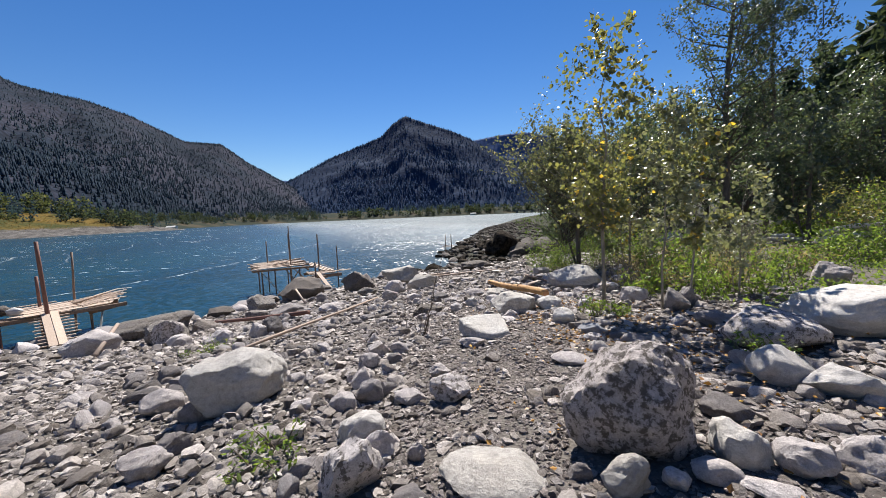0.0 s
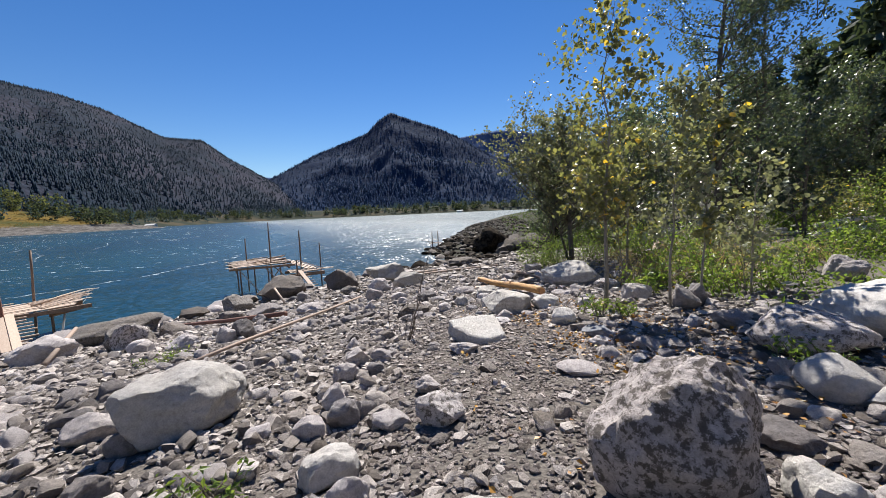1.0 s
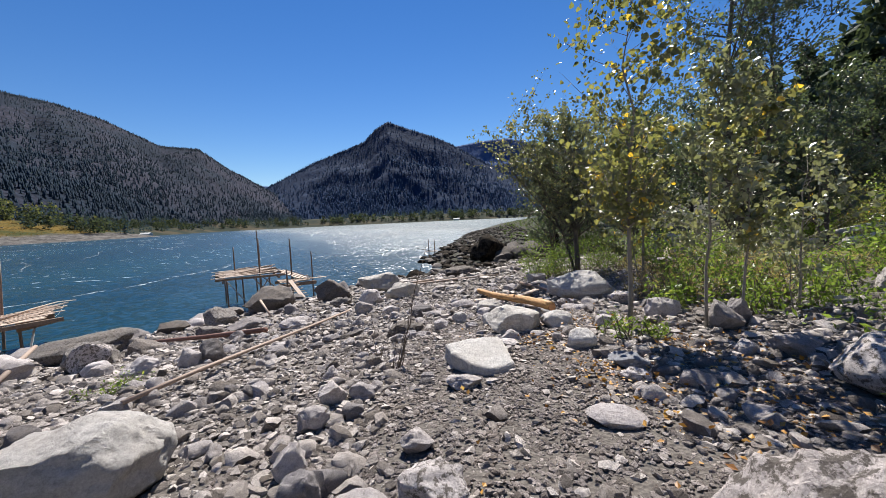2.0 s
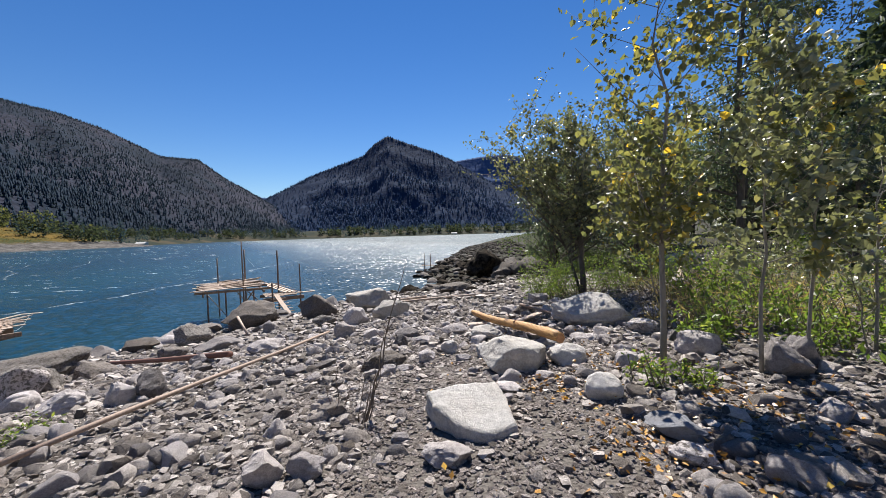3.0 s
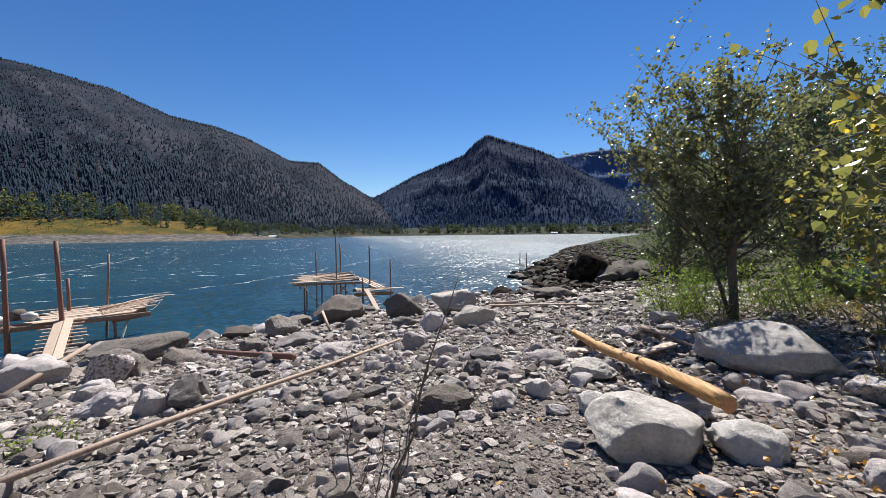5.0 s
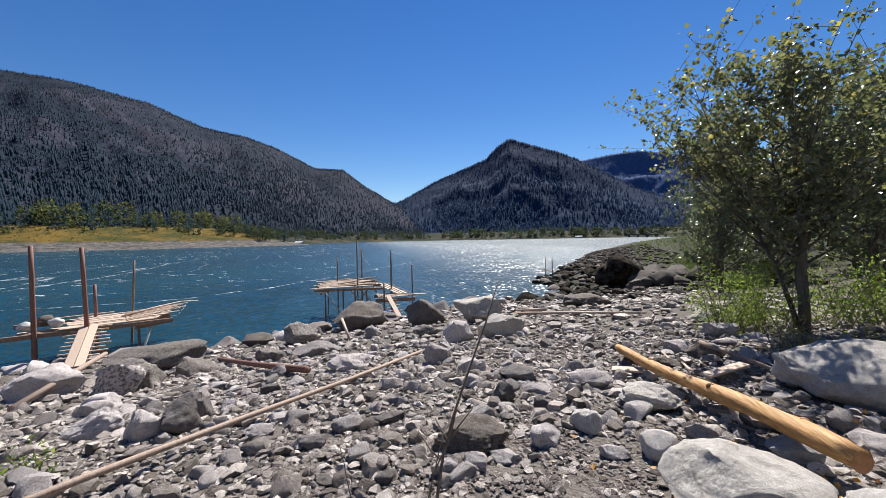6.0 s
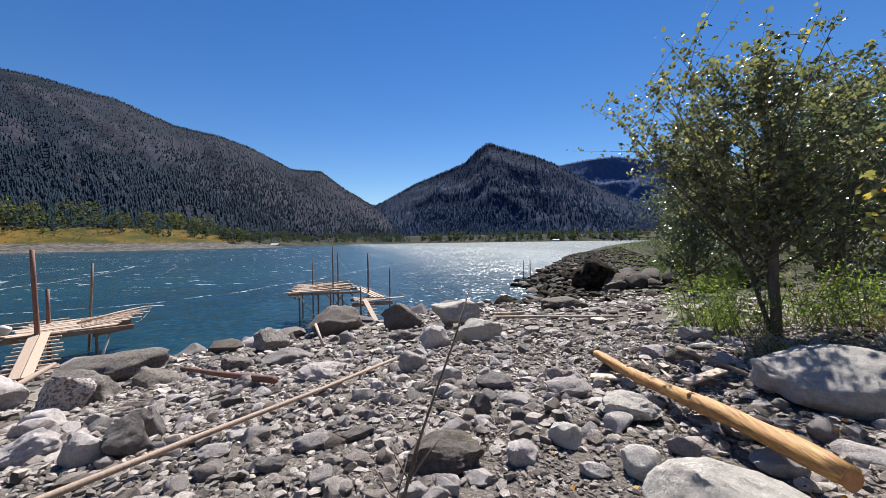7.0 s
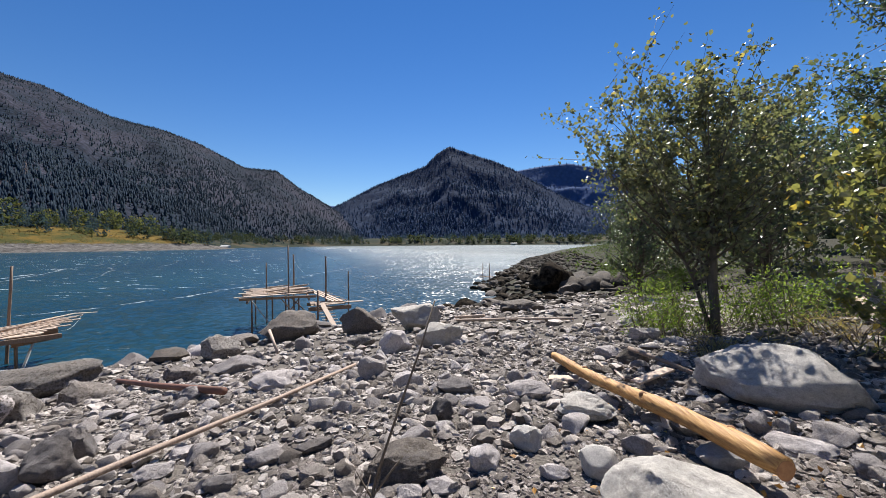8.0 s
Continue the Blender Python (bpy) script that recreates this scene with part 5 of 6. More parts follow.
stone("cobble", "weathered grey cobble lying among cobbles", 0.96, 6.36, (0.13, 0.11, 0.12), 517, M_ROCK, 0.22, -6, 11, 0.3, 4)
stone("cobble", "smooth pale grey cobble resting on gravel", 1.51, 6.88, (0.21, 0.16, 0.11), 518, M_PALE, 0.22, -23, 7, 0.6, 4)
stone("boulder", "large pale grey boulder beside the log", 3.26, 9.62, (1.52, 1.06, 0.68), 519, M_PALEBLOTCH, 0.22, -32, 7, 0.5, 4)
stone("stone", "pale stone mottled with dark lichen", 4.33, 9.48, (0.48, 0.40, 0.26), 520, M_LICHEN, 0.22, -29, 11, 0.4, 4)
stone("stone", "pale stone mottled with dark lichen", 3.60, 8.50, (0.48, 0.37, 0.27), 521, M_LICHEN, 0.22, -36, 11, 0.35, 4)
stone("stone", "weathered grey stone lying among cobbles", 2.82, 8.08, (0.30, 0.24, 0.17), 522, M_ROCK, 0.22, -31, 11, 0.3, 4)
stone("cobble", "smooth pale grey cobble resting on gravel", 2.73, 7.44, (0.26, 0.18, 0.17), 523, M_PALE, 0.22, -36, 11, 0.3, 4)
stone("cobble", "smooth pale grey cobble resting on gravel", 2.52, 6.99, (0.27, 0.22, 0.22), 524, M_PALE, 0.22, -41, 11, 0.4, 4)
stone("boulder", "dark brown-grey boulder lying among cobbles", -0.48, 8.32, (0.70, 0.48, 0.27), 525, M_DARKROCK, 0.22, 14, 11, 0.25, 4)
stone("boulder", "smooth pale grey boulder resting on gravel", 0.73, 10.02, (0.63, 0.46, 0.31), 526, M_PALE, 0.22, -6, 11, 0.1, 4)
stone("stone", "smooth sandy grey stone resting on gravel", 1.22, 9.26, (0.57, 0.44, 0.28), 527, M_SANDROCK, 0.22, -17, 11, 0.35, 4)
stone("cobble", "bleached whitish cobble resting on cobbles", 0.54, 8.66, (0.30, 0.25, 0.25), 528, M_WHITEROCK, 0.22, -11, 11, 0.3, 4)
stone("stone", "bleached whitish stone resting on cobbles", 1.05, 8.22, (0.32, 0.24, 0.26), 529, M_WHITEROCK, 0.22, -21, 7, 0.6, 4)
stone("cobble", "weathered grey cobble lying among cobbles", 1.43, 8.51, (0.25, 0.20, 0.21), 530, M_ROCK, 0.22, -24, 11, 0.3, 4)
stone("stone", "smooth pale grey stone resting on gravel", 2.64, 8.49, (0.44, 0.33, 0.14), 531, M_PALE, 0.22, -33, 11, 0.2, 4)
stone("stone", "smooth bluish grey stone sunk in gravel", 1.95, 8.28, (0.35, 0.26, 0.18), 532, M_BLUEROCK, 0.22, -29, 7, 0.5, 4)
stone("cobble", "smooth pale grey cobble resting on gravel", -0.13, 8.09, (0.27, 0.22, 0.12), 533, M_PALE, 0.22, 0, 11, 0.25, 4)
stone("stone", "weathered grey stone lying among cobbles", -0.29, 9.35, (0.30, 0.21, 0.29), 534, M_ROCK, 0.22, 2, 11, 0.4, 4)
stone("stone", "weathered grey stone lying among cobbles", 0.10, 9.82, (0.40, 0.33, 0.11), 535, M_ROCK, 0.22, 3, 11, 0.3, 4)
stone("stone", "smooth pale grey stone resting on gravel", 3.20, 12.83, (0.54, 0.39, 0.33), 536, M_PALE, 0.22, -24, 11, 0.3, 4)
stone("stone", "weathered grey stone lying among cobbles", 2.20, 11.73, (0.44, 0.31, 0.25), 537, M_ROCK, 0.22, -18, 11, 0.3, 4)
stone("stone", "dark grey stone lying behind the log", 2.45, 11.33, (0.51, 0.35, 0.31), 538, M_DARKROCK, 0.22, -17, 11, 0.3, 4)
stone("stone", "dark grey stone lying behind the log", 1.85, 10.93, (0.41, 0.34, 0.15), 539, M_DARKROCK, 0.22, -9, 11, 0.4, 4)
stone("cobble", "dark grey cobble lying behind the log", 2.08, 10.35, (0.23, 0.18, 0.15), 540, M_DARKROCK, 0.22, -13, 11, 0.4, 4)
stone("boulder", "weathered grey boulder lying among cobbles", 9.19, 15.86, (1.51, 1.03, 0.99), 541, M_ROCK, 0.22, -44, 11, 0.4, 4)
stone("stone", "smooth pale grey stone resting on gravel", 6.74, 12.10, (0.55, 0.46, 0.38), 542, M_PALE, 0.22, -39, 7, 0.5, 4)
stone("boulder", "dark grey boulder with a paler top near the water", -8.18, 16.83, (1.14, 0.86, 0.94), 543, M_LICHENDARK, 0.22, 43, 11, 0.3, 4)
stone("boulder", "dark brown-grey boulder near the water", -7.62, 20.19, (2.29, 1.80, 1.42), 544, M_DARKROCK, 0.22, 33, 11, 0.3, 4)
stone("boulder", "dark brown-grey boulder near the water", -4.59, 20.05, (1.72, 1.26, 1.36), 545, M_DARKROCK, 0.22, 13, 11, 0.35, 4)
stone("stone", "weathered grey stone lying among cobbles", -5.52, 17.12, (0.59, 0.44, 0.55), 546, M_ROCK, 0.22, 20, 11, 0.2, 4)
stone("boulder", "dark grey boulder with a paler top near the water", -3.36, 16.32, (0.86, 0.64, 0.48), 547, M_LICHENDARK, 0.22, 25, 11, 0.2, 4)
stone("boulder", "dark brown-grey boulder near the water", -6.73, 13.49, (0.76, 0.56, 0.49), 548, M_DARKROCK, 0.22, 32, 11, 0.3, 4)
stone("boulder", "weathered grey boulder lying among cobbles", -5.92, 14.32, (1.32, 0.90, 0.46), 549, M_ROCK, 0.22, 29, 11, 0.2, 4)
stone("boulder", "weathered grey boulder lying among cobbles", -3.58, 11.83, (0.85, 0.69, 0.39), 550, M_ROCK, 0.22, 28, 11, 0.3, 4)
stone("stone", "weathered grey stone lying among cobbles", -1.73, 11.69, (0.49, 0.36, 0.49), 551, M_ROCK, 0.22, 10, 11, 0.2, 4)
stone("stone", "weathered grey stone lying among cobbles", -4.91, 11.47, (0.42, 0.36, 0.34), 552, M_ROCK, 0.22, 38, 11, 0.4, 4)
stone("boulder", "dark grey boulder with a paler top near the water", -10.28, 13.30, (2.38, 1.70, 0.90), 553, M_LICHENDARK, 0.22, 45, 11, 0.4, 4)
stone("boulder", "boulder blotched with dark brown lichen in the gravel", -7.84, 10.58, (0.82, 0.57, 0.84), 554, M_BROWNROCK, 0.22, 51, 11, 0.4, 4)
stone("stone", "smooth pale grey stone resting on gravel", -4.14, 8.20, (0.37, 0.29, 0.46), 555, M_PALE, 0.22, 50, 11, 0.35, 4)
stone("stone", "weathered grey stone lying among cobbles", -3.85, 8.42, (0.44, 0.30, 0.49), 556, M_ROCK, 0.22, 52, 11, 0.2, 4)
stone("stone", "smooth pale grey stone resting on gravel", -6.55, 9.29, (0.50, 0.36, 0.35), 557, M_PALE, 0.22, 67, 7, 0.5, 4)
stone("stone", "weathered grey stone lying among cobbles", -5.09, 8.32, (0.58, 0.41, 0.41), 558, M_ROCK, 0.22, 59, 11, 0.4, 4)
stone("boulder", "smooth pale grey boulder resting on gravel", -10.09, 10.65, (1.30, 1.06, 0.80), 559, M_PALE, 0.22, 60, 11, 0.4, 4)
stone("boulder", "smooth sandy grey boulder resting on gravel", -2.26, 19.20, (1.88, 1.60, 1.22), 560, M_SANDROCK, 0.22, 9, 11, 0.35, 4)
stone("boulder", "smooth sandy grey boulder resting on gravel", -0.90, 14.89, (1.22, 0.88, 0.73), 561, M_SANDROCK, 0.22, 5, 11, 0.3, 4)
stone("boulder", "weathered grey boulder lying among cobbles", -1.94, 14.47, (0.80, 0.55, 0.68), 562, M_ROCK, 0.22, 12, 11, 0.2, 4)
stone("boulder", "smooth pale grey boulder with a bleached top", -2.40, 4.14, (1.06, 0.86, 0.74), 564, M_PALEBLOTCH, 0.22, 31, 6, 0.66, 4, rough=0.07)
stone("stone", "smooth pale grey stone resting on gravel", -3.27, 4.15, (0.43, 0.29, 0.34), 565, M_PALE, 0.22, 35, 7, 0.55, 4)
stone("cobble", "weathered grey cobble lying among cobbles", -2.66, 3.76, (0.28, 0.20, 0.26), 566, M_ROCK, 0.22, 32, 11, 0.3, 4)
stone("cobble", "weathered grey cobble lying among cobbles", -0.87, 3.81, (0.28, 0.20, 0.28), 567, M_ROCK, 0.22, 18, 11, 0.4, 4)
stone("cobble", "weathered grey cobble lying among cobbles", -1.10, 3.61, (0.26, 0.18, 0.23), 568, M_ROCK, 0.22, 9, 7, 0.5, 4)
stone("cobble", "smooth pale grey cobble resting on gravel", -1.01, 4.10, (0.24, 0.20, 0.29), 569, M_PALE, 0.22, 14, 11, 0.2, 4)
stone("cobble", "weathered grey cobble lying among cobbles", -1.07, 4.86, (0.29, 0.25, 0.27), 570, M_ROCK, 0.22, 10, 11, 0.35, 4)
stone("cobble", "smooth pale grey cobble resting on gravel", -1.04, 5.42, (0.30, 0.25, 0.28), 571, M_PALE, 0.22, 13, 11, 0.2, 4)
stone("cobble", "weathered grey cobble lying among cobbles", -0.74, 5.47, (0.29, 0.23, 0.21), 572, M_ROCK, 0.22, 11, 11, 0.25, 4)
stone("cobble", "smooth pale grey cobble resting on gravel", -0.15, 4.26, (0.26, 0.20, 0.19), 573, M_PALE, 0.22, -6, 11, 0.4, 4)
stone("cobble", "weathered grey cobble lying among cobbles", -1.55, 3.71, (0.21, 0.15, 0.13), 574, M_ROCK, 0.22, 29, 7, 0.5, 4)
stone("stone", "bleached whitish stone resting on cobbles", -0.78, 3.02, (0.40, 0.33, 0.30), 575, M_WHITEROCK, 0.22, 20, 11, 0.2, 4)
stone("stone", "pale stone mottled with dark lichen", -0.70, 2.33, (0.44, 0.32, 0.44), 576, M_LICHEN, 0.22, 18, 11, 0.2, 4)
stone("stone", "pale stone mottled with dark lichen", -0.04, 3.61, (0.41, 0.33, 0.30), 577, M_LICHEN, 0.22, 2, 11, 0.25, 4)
stone("stone", "smooth pale grey stone resting on gravel", -0.44, 3.65, (0.32, 0.26, 0.15), 578, M_PALE, 0.22, 6, 11, 0.15, 4)
stone("cobble", "weathered grey cobble lying among cobbles", -0.31, 2.64, (0.14, 0.11, 0.18), 579, M_ROCK, 0.22, 8, 11, 0.3, 4)
stone("cobble", "weathered grey cobble lying among cobbles", -0.59, 2.67, (0.27, 0.20, 0.28), 580, M_ROCK, 0.22, 18, 11, 0.3, 4)
stone("stone", "weathered grey stone lying among cobbles", -4.14, 8.86, (0.42, 0.35, 0.49), 582, M_ROCK, 0.22, 45, 11, 0.25, 4)
stone("boulder", "dark grey boulder with a paler top near the water", -8.30, 11.24, (1.13, 0.94, 0.80), 584, M_LICHENDARK, 0.22, 31, 11, 0.35, 4)
stone("boulder", "dark brown-grey boulder near the water", -7.84, 12.35, (0.91, 0.77, 0.63), 585, M_DARKROCK, 0.22, 35, 11, 0.25, 4)
stone("stone", "smooth pale grey stone resting on gravel", -6.85, 9.59, (0.54, 0.43, 0.40), 587, M_PALE, 0.22, 37, 7, 0.55, 4)
stone("cobble", "weathered grey cobble lying among cobbles", -0.07, 5.87, (0.17, 0.14, 0.08), 590, M_ROCK, 0.22, -0, 11, 0.3, 4)
stone("cobble", "smooth pale grey cobble resting on gravel", -1.27, 6.26, (0.22, 0.19, 0.21), 591, M_PALE, 0.22, 20, 11, 0.3, 4)
stone("stone", "smooth pale grey stone resting on gravel", -0.93, 10.93, (0.47, 0.32, 0.29), 598, M_PALE, 0.22, 4, 11, 0.2, 4)
stone("stone", "bleached whitish stone resting on cobbles", 1.70, 2.21, (0.33, 0.27, 0.28), 600, M_WHITEROCK, 0.22, -36, 11, 0.3, 4)
stone("stone", "smooth pale grey stone resting on gravel", 1.95, 2.06, (0.31, 0.22, 0.26), 601, M_PALE, 0.22, -46, 11, 0.3, 4)
stone("stone", "smooth pale grey stone resting on gravel", 2.28, 2.01, (0.30, 0.24, 0.26), 602, M_PALE, 0.22, -48, 11, 0.35, 4)
stone("cobble", "smooth pale grey cobble resting on gravel", 1.45, 2.05, (0.26, 0.18, 0.14), 603, M_PALE, 0.22, -31, 7, 0.6, 4)
stone("cobble", "smooth pale grey cobble resting on gravel", 1.22, 2.05, (0.15, 0.12, 0.14), 604, M_PALE, 0.22, -38, 7, 0.6, 4)
stone("cobble", "smooth sandy grey cobble resting on gravel", 0.92, 2.03, (0.26, 0.20, 0.29), 605, M_SANDROCK, 0.22, -27, 11, 0.2, 4)
stone("boulder", "smooth sandy grey boulder resting on gravel", 0.21, 2.29, (0.71, 0.58, 0.15), 606, M_SANDROCK, 0.22, -10, 7, 0.55, 4)
stone("cobble", "weathered grey cobble lying among cobbles", 0.72, 2.21, (0.16, 0.11, 0.13), 607, M_ROCK, 0.22, -19, 11, 0.4, 4)
stone("stone", "weathered grey stone lying among cobbles", 2.00, 2.74, (0.35, 0.30, 0.17), 608, M_ROCK, 0.22, -43, 11, 0.3, 4)
stone("cobble", "smooth pale grey cobble resting on gravel", 1.64, 1.89, (0.30, 0.21, 0.06), 609, M_PALE, 0.22, -39, 11, 0.4, 4)
stone("cobble", "weathered grey cobble lying among cobbles", -0.32, 2.17, (0.22, 0.18, 0.08), 610, M_ROCK, 0.22, 7, 11, 0.3, 4)
stone("stone", "weathered grey stone lying among cobbles", -2.45, 3.14, (0.32, 0.26, 0.24), 612, M_ROCK, 0.22, 30, 11, 0.4, 4)
stone("stone", "weathered grey stone lying among cobbles", -2.39, 2.77, (0.37, 0.30, 0.26), 613, M_ROCK, 0.22, 35, 11, 0.3, 4)
stone("stone", "smooth pale grey stone resting on gravel", 1.36, 4.30, (0.44, 0.32, 0.10), 614, M_PALE, 0.22, -13, 7, 0.5, 4)
stone("cobble", "weathered grey cobble lying among cobbles", -1.14, 2.61, (0.26, 0.19, 0.11), 615, M_ROCK, 0.22, 27, 11, 0.4, 4)
stone("stone", "jagged grey stone in the shade of saplings", 3.96, 6.32, (0.35, 0.25, 0.43), 616, M_ROCK, 0.22, -26, 11, 0.3, 4)
stone("stone", "weathered grey stone lying among cobbles", -0.18, 10.46, (0.57, 0.40, 0.25), 617, M_ROCK, 0.22, -2, 11, 0.2, 4)
stone("stone", "weathered grey stone lying among cobbles", -1.83, 8.56, (0.35, 0.27, 0.18), 619, M_ROCK, 0.22, 37, 11, 0.3, 4)
stone("stone", "weathered grey stone lying among cobbles", -1.47, 8.84, (0.34, 0.27, 0.16), 620, M_ROCK, 0.22, 16, 11, 0.3, 4)
stone("cobble", "weathered grey cobble lying among cobbles", 0.18, 8.37, (0.26, 0.20, 0.22), 622, M_ROCK, 0.22, 4, 11, 0.25, 4)
stone("cobble", "smooth pale grey cobble resting on gravel", -0.34, 7.82, (0.19, 0.15, 0.18), 623, M_PALE, 0.22, 4, 11, 0.3, 4)
stone("cobble", "weathered grey cobble lying among cobbles", -0.55, 7.72, (0.22, 0.16, 0.17), 624, M_ROCK, 0.22, 21, 11, 0.3, 4)
stone("cobble", "weathered grey cobble lying among cobbles", -1.96, 8.14, (0.26, 0.19, 0.15), 625, M_ROCK, 0.22, 39, 11, 0.25, 4)
stone("stone", "weathered grey stone lying among cobbles", -2.77, 8.38, (0.31, 0.27, 0.16), 626, M_ROCK, 0.22, 44, 11, 0.3, 4)
stone("cobble", "smooth pale grey cobble resting on gravel", -2.83, 8.84, (0.30, 0.24, 0.13), 627, M_PALE, 0.22, 41, 11, 0.2, 4)
stone("cobble", "weathered grey cobble lying among cobbles", 0.71, 8.22, (0.23, 0.17, 0.13), 628, M_ROCK, 0.22, -3, 11, 0.3, 4)
stone("boulder", "basalt boulder on the far spit, blackened as if backlit", 5.4, 35.6, (3.7, 2.7, 3.1), 190, M_BASALT, 0.22, 1, 11, 0.28, 4)
stone("boulder", "rounded basalt boulder on the far spit, blackened as if backlit", 11.5, 36.6, (1.5, 1.4, 2.0), 191, M_BASALT, 0.22, -12, 9, 0.45, 4)
stone("boulder", "dark grey boulder near the water", 1.77, 21.42, (1.85, 1.42, 0.63), 193, M_DARKROCK, 0.22, 10, 11, 0.31, 4)
stone("boulder", "weathered grey boulder lying among cobbles", 3.62, 14.6, (0.73, 0.60, 0.41), 183, M_ROCK, 0.22, 16, 10, 0.14, 4)
stone("stone", "bleached whitish block resting on cobbles", 2.98, 2.84, (0.5, 0.36, 0.3), 700, M_WHITEROCK, 0.22, -46, 11, 0.25, 4)
flat_slab()
for k, (x, y, w) in enumerate(((5.6, 31.6, 1.6), (6.8, 30.4, 1.5), (7.8, 31.2, 1.7), (6.6, 32.8, 1.9), (8.6, 30.2, 1.2), (5.4, 30.2, 1.0), (7.4, 29.4, 0.9), (9.2, 31.6, 1.3))):
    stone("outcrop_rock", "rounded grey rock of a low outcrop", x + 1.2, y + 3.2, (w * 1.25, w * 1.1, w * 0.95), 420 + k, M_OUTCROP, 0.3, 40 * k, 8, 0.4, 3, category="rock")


# ---- dark rocks along the water's edge ----
def shore_rocks():
    r = np.random.default_rng(201)
    shapes = []
    for k in range(10):
        v, f = rock_shape(900 + k, 3 if k < 5 else 2, 12, 0.12, 0.1)
        shapes.append([mesh_np("shore_rock", v / 2, f, M_ROCK, crisp=35), mesh_np("shore_rock", v / 2, f, M_DARKROCK, crisp=35), mesh_np("shore_rock", v / 2, f, M_BASALT, crisp=35)])
    made = 0
    for (ax, ay), (bx, by) in zip(SHORE[1:14], SHORE[2:14]):
        ln = math.hypot(bx - ax, by - ay)
        if ay > 64:
            continue
        for _ in range(int(ln * (3.4 if by < 32 else 6.0))):
            u, s = r.uniform(), r.uniform(-0.7, 2.6) if by < 32 else r.uniform(-0.8, 5)
            d = Vector((bx - ax, by - ay)).normalized()
            x, y = ax + (bx - ax) * u + d.y * s, ay + (by - ay) * u - d.x * s
            w = r.uniform(0.3, 0.95) if r.uniform() < 0.75 else r.uniform(0.8, 1.5)
            ob = new("shore_rock", shapes[made % 10][(1 if r.uniform() < 0.3 else 0) if by < 31 else (2 if r.uniform() < 0.7 else 1)])
            ob.matrix_world = pose(x, y, h(x, y) + w * 0.1, r.uniform(-15, 15), r.uniform(-15, 15), r.uniform(0, 360)) @ Matrix.Diagonal((w, w * r.uniform(0.7, 1), w * r.uniform(0.45, 0.75), 1))
            tagged(ob, "grey angular rock at the water's edge", "rock", "rocks along the shore")
            made += 1
            if made >= 290:
                return


shore_rocks()


# ---- stones that can be told apart, lying on the bank ----
def bank_stones():
    r = np.random.default_rng(301)
    shapes = [[mesh_np("river_stone", v / 2, f, m, crisp=35) for m in (M_ROCK, M_PALE)] for v, f in (rock_shape(700 + k, 3, 11, 0.1, 0.12) for k in range(14))]
    made = 0
    while made < 300:
        x, y = r.uniform(-9, 4.5), r.uniform(2.2, 15)
        if 0.0 < x < 2.2 and y < 7 and r.uniform() < 0.7:
            continue
        if inland(np.array([x]), np.array([y]))[0] < 1 or not bare(np.array([x]), np.array([y]), 1.25)[0]:
            continue
        w = r.uniform(0.14, 0.30) * (1.2 if x < -2 else 1)
        ob = new("river_stone", shapes[made % 14][1 if r.uniform() < 0.4 else 0])
        ob.matrix_world = pose(x, y, h(x, y) + w * 0.12, r.uniform(-18, 18), r.uniform(-18, 18), r.uniform(0, 360)) @ Matrix.Diagonal((w, w * r.uniform(0.65, 0.95), w * r.uniform(0.5, 0.9), 1))
        tagged(ob, "rounded grey river stone on the bank", "stone", "stones on the bank")
        made += 1


bank_stones()


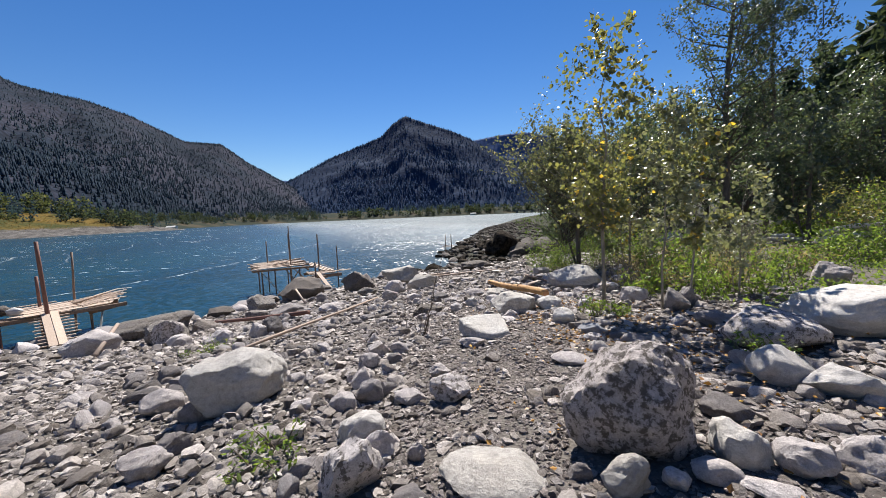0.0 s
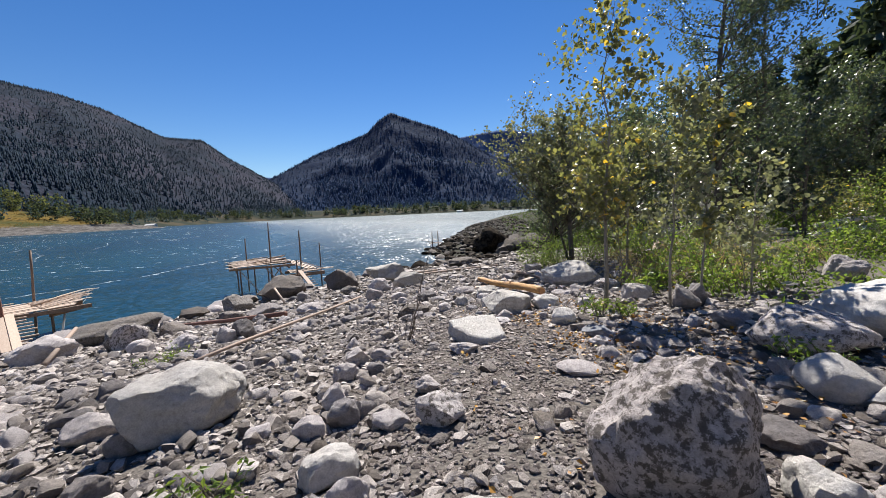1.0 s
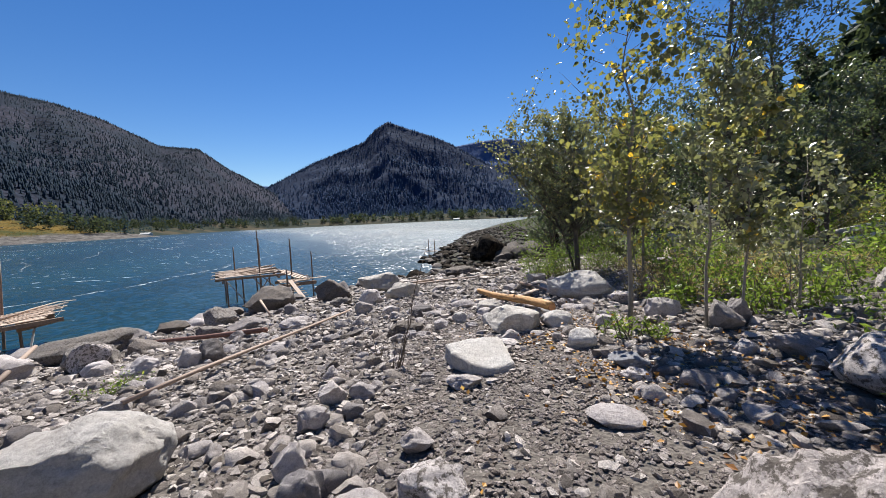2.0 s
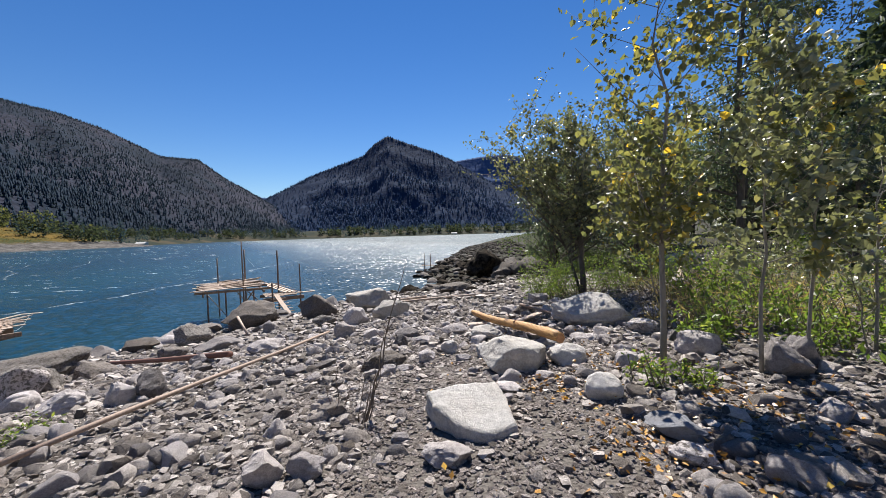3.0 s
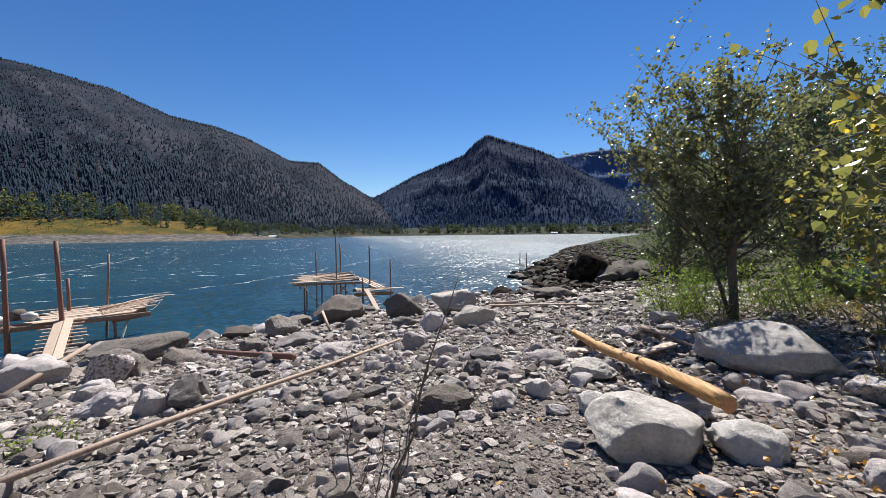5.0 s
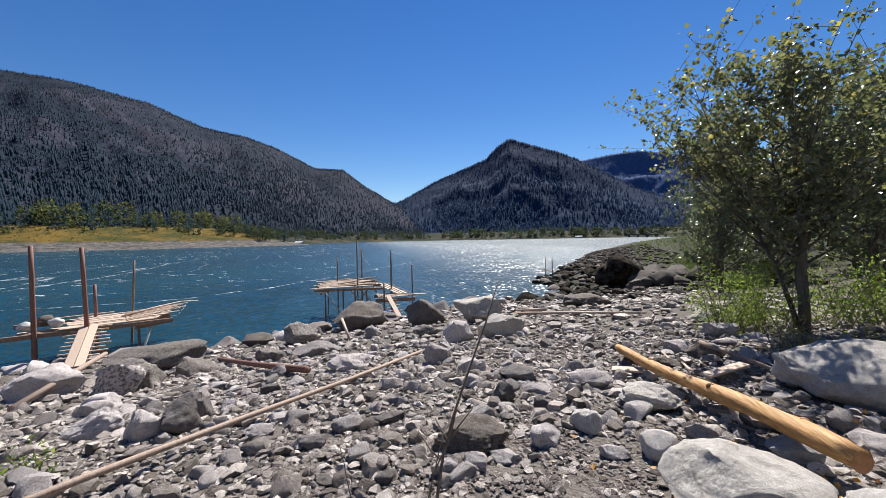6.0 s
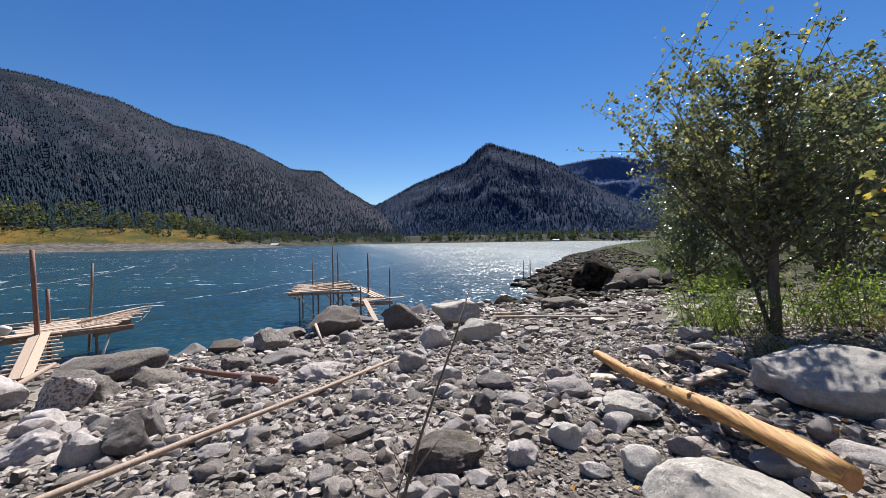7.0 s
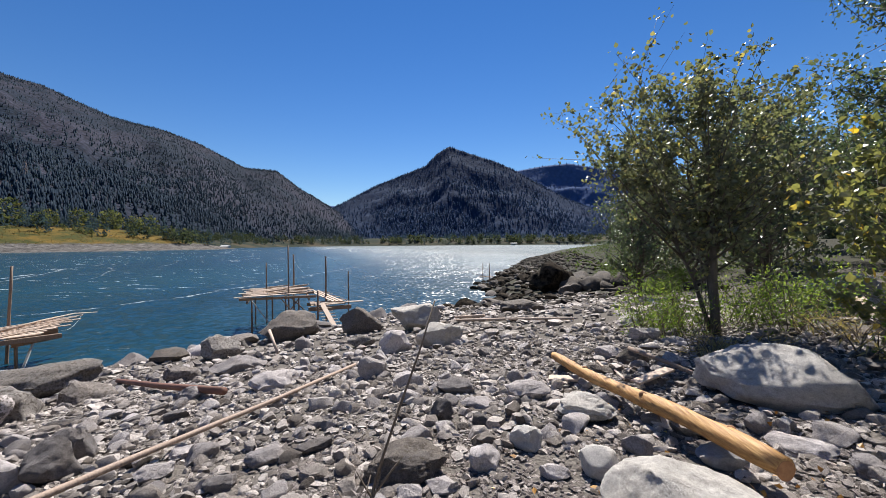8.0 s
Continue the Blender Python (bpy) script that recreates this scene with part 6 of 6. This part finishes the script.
# ---- cobbles and gravel ----
def scatter(name, label, n, sizes, region, seed, variants, sub, mat, flat=0.6, sink=0.3, keep=None, power=2.0):
    r = np.random.default_rng(seed)
    shapes = np.array([rock_shape(seed * 31 + k, sub, 11, 0.12, 0.05)[0] for k in range(variants)])
    f = ICO[sub][1]
    x, y = r.uniform(region[0], region[1], n), r.uniform(region[2], region[3], n)
    ok = (inland(x, y) > -0.3) & bare(x, y)
    if keep is not None:
        ok &= keep(x, y, r)
    x, y = x[ok], y[ok]
    n = len(x)
    sz = sizes[0] * (sizes[1] / sizes[0]) ** (r.uniform(0, 1, n) ** power)
    q = shapes[r.integers(0, variants, n)] * (sz[:, None] * np.stack([r.uniform(0.85, 1.35, n), r.uniform(0.65, 1.0, n), r.uniform(0.7, 1.2, n) * flat], -1))[:, None, :] / 2
    tl, a = r.uniform(-0.4, 0.4, n)[:, None], r.uniform(0, 6.283, n)[:, None]
    X, Y, Z = q[:, :, 0], q[:, :, 1], q[:, :, 2]
    Y, Z = Y * np.cos(tl) - Z * np.sin(tl), Y * np.sin(tl) + Z * np.cos(tl)
    X, Y = X * np.cos(a) - Y * np.sin(a), X * np.sin(a) + Y * np.cos(a)
    V = np.stack([X + x[:, None], Y + y[:, None], Z + (surface(x, y) + sz * flat * (0.5 - sink))[:, None]], -1)
    m = V.shape[1]
    F = (f[None] + (np.arange(n) * m)[:, None, None]).reshape(-1, 3)
    me = mesh_np(name, V.reshape(-1, 3), F, mat, crisp=32)
    return tagged(new(name, me), label, "stones", kind="stuff")


def in_path(x, y):
    """The strip of fine gravel along the walk."""
    c = 0.75 + 0.12 * np.sin(y)
    return (np.abs(x - c) < 1.1) & (y < 8.5)


scatter("cobbles", "grey rounded cobbles covering the bank", 7600, (0.07, 0.24), (-10, 6, 1.0, 15), 3, 28, 2, M_PEBBLE, flat=0.7, keep=lambda x, y, r: np.where(in_path(x, y), r.uniform(0, 1, len(x)) < 0.07, True))
scatter("shore_cobbles", "grey cobbles covering the lower bank", 8000, (0.12, 0.40), (-19, 8, 8, 32), 8, 24, 1, M_PEBBLE, keep=lambda x, y, r: (y > 14.5) | (x < -9.5) | (x > 5.8))
scatter("gravel", "small grey pebbles and gravel", 52000, (0.03, 0.12), (-8, 5, 1.0, 14), 4, 20, 1, M_PEBBLE, power=1.6, keep=lambda x, y, r: r.uniform(0, 1, len(x)) < np.clip(1.5 - y / 18, 0.6, 1) * np.where(in_path(x, y), 0.3, 1))
scatter("fine_gravel", "fine grey gravel along the walk", 30000, (0.026, 0.062), (-1.6, 3.2, 1.2, 9.0), 5, 16, 1, M_GRIT)
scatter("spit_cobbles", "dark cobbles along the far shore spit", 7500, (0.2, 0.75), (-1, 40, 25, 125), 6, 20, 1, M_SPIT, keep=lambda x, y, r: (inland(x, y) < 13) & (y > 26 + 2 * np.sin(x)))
ground_leaves("reeds", "green reedy grass along the far bank", 7000, (4, 70, 33, 170), 0.6, M_REED, 143, lambda x, y, r: (inland(x, y) > 9) & (inland(x, y) < 34) & (np.sin(x * 0.7) + np.cos(y * 0.35) > -0.6), 0.35, 0.2)
scatter("back_cobbles", "grey cobbles on the bank behind the walk", 5000, (0.08, 0.3), (-12, 14, -9, 6), 9, 16, 1, M_PEBBLE, keep=lambda x, y, r: (y < 1.2) | ((x > 5.8) & (inland(x, y) < 26)))
scatter("back_gravel", "loose gravel on the bank behind the walk", 3500, (0.04, 0.12), (-5, 5, -4, 1.2), 10, 12, 1, M_PEBBLE)
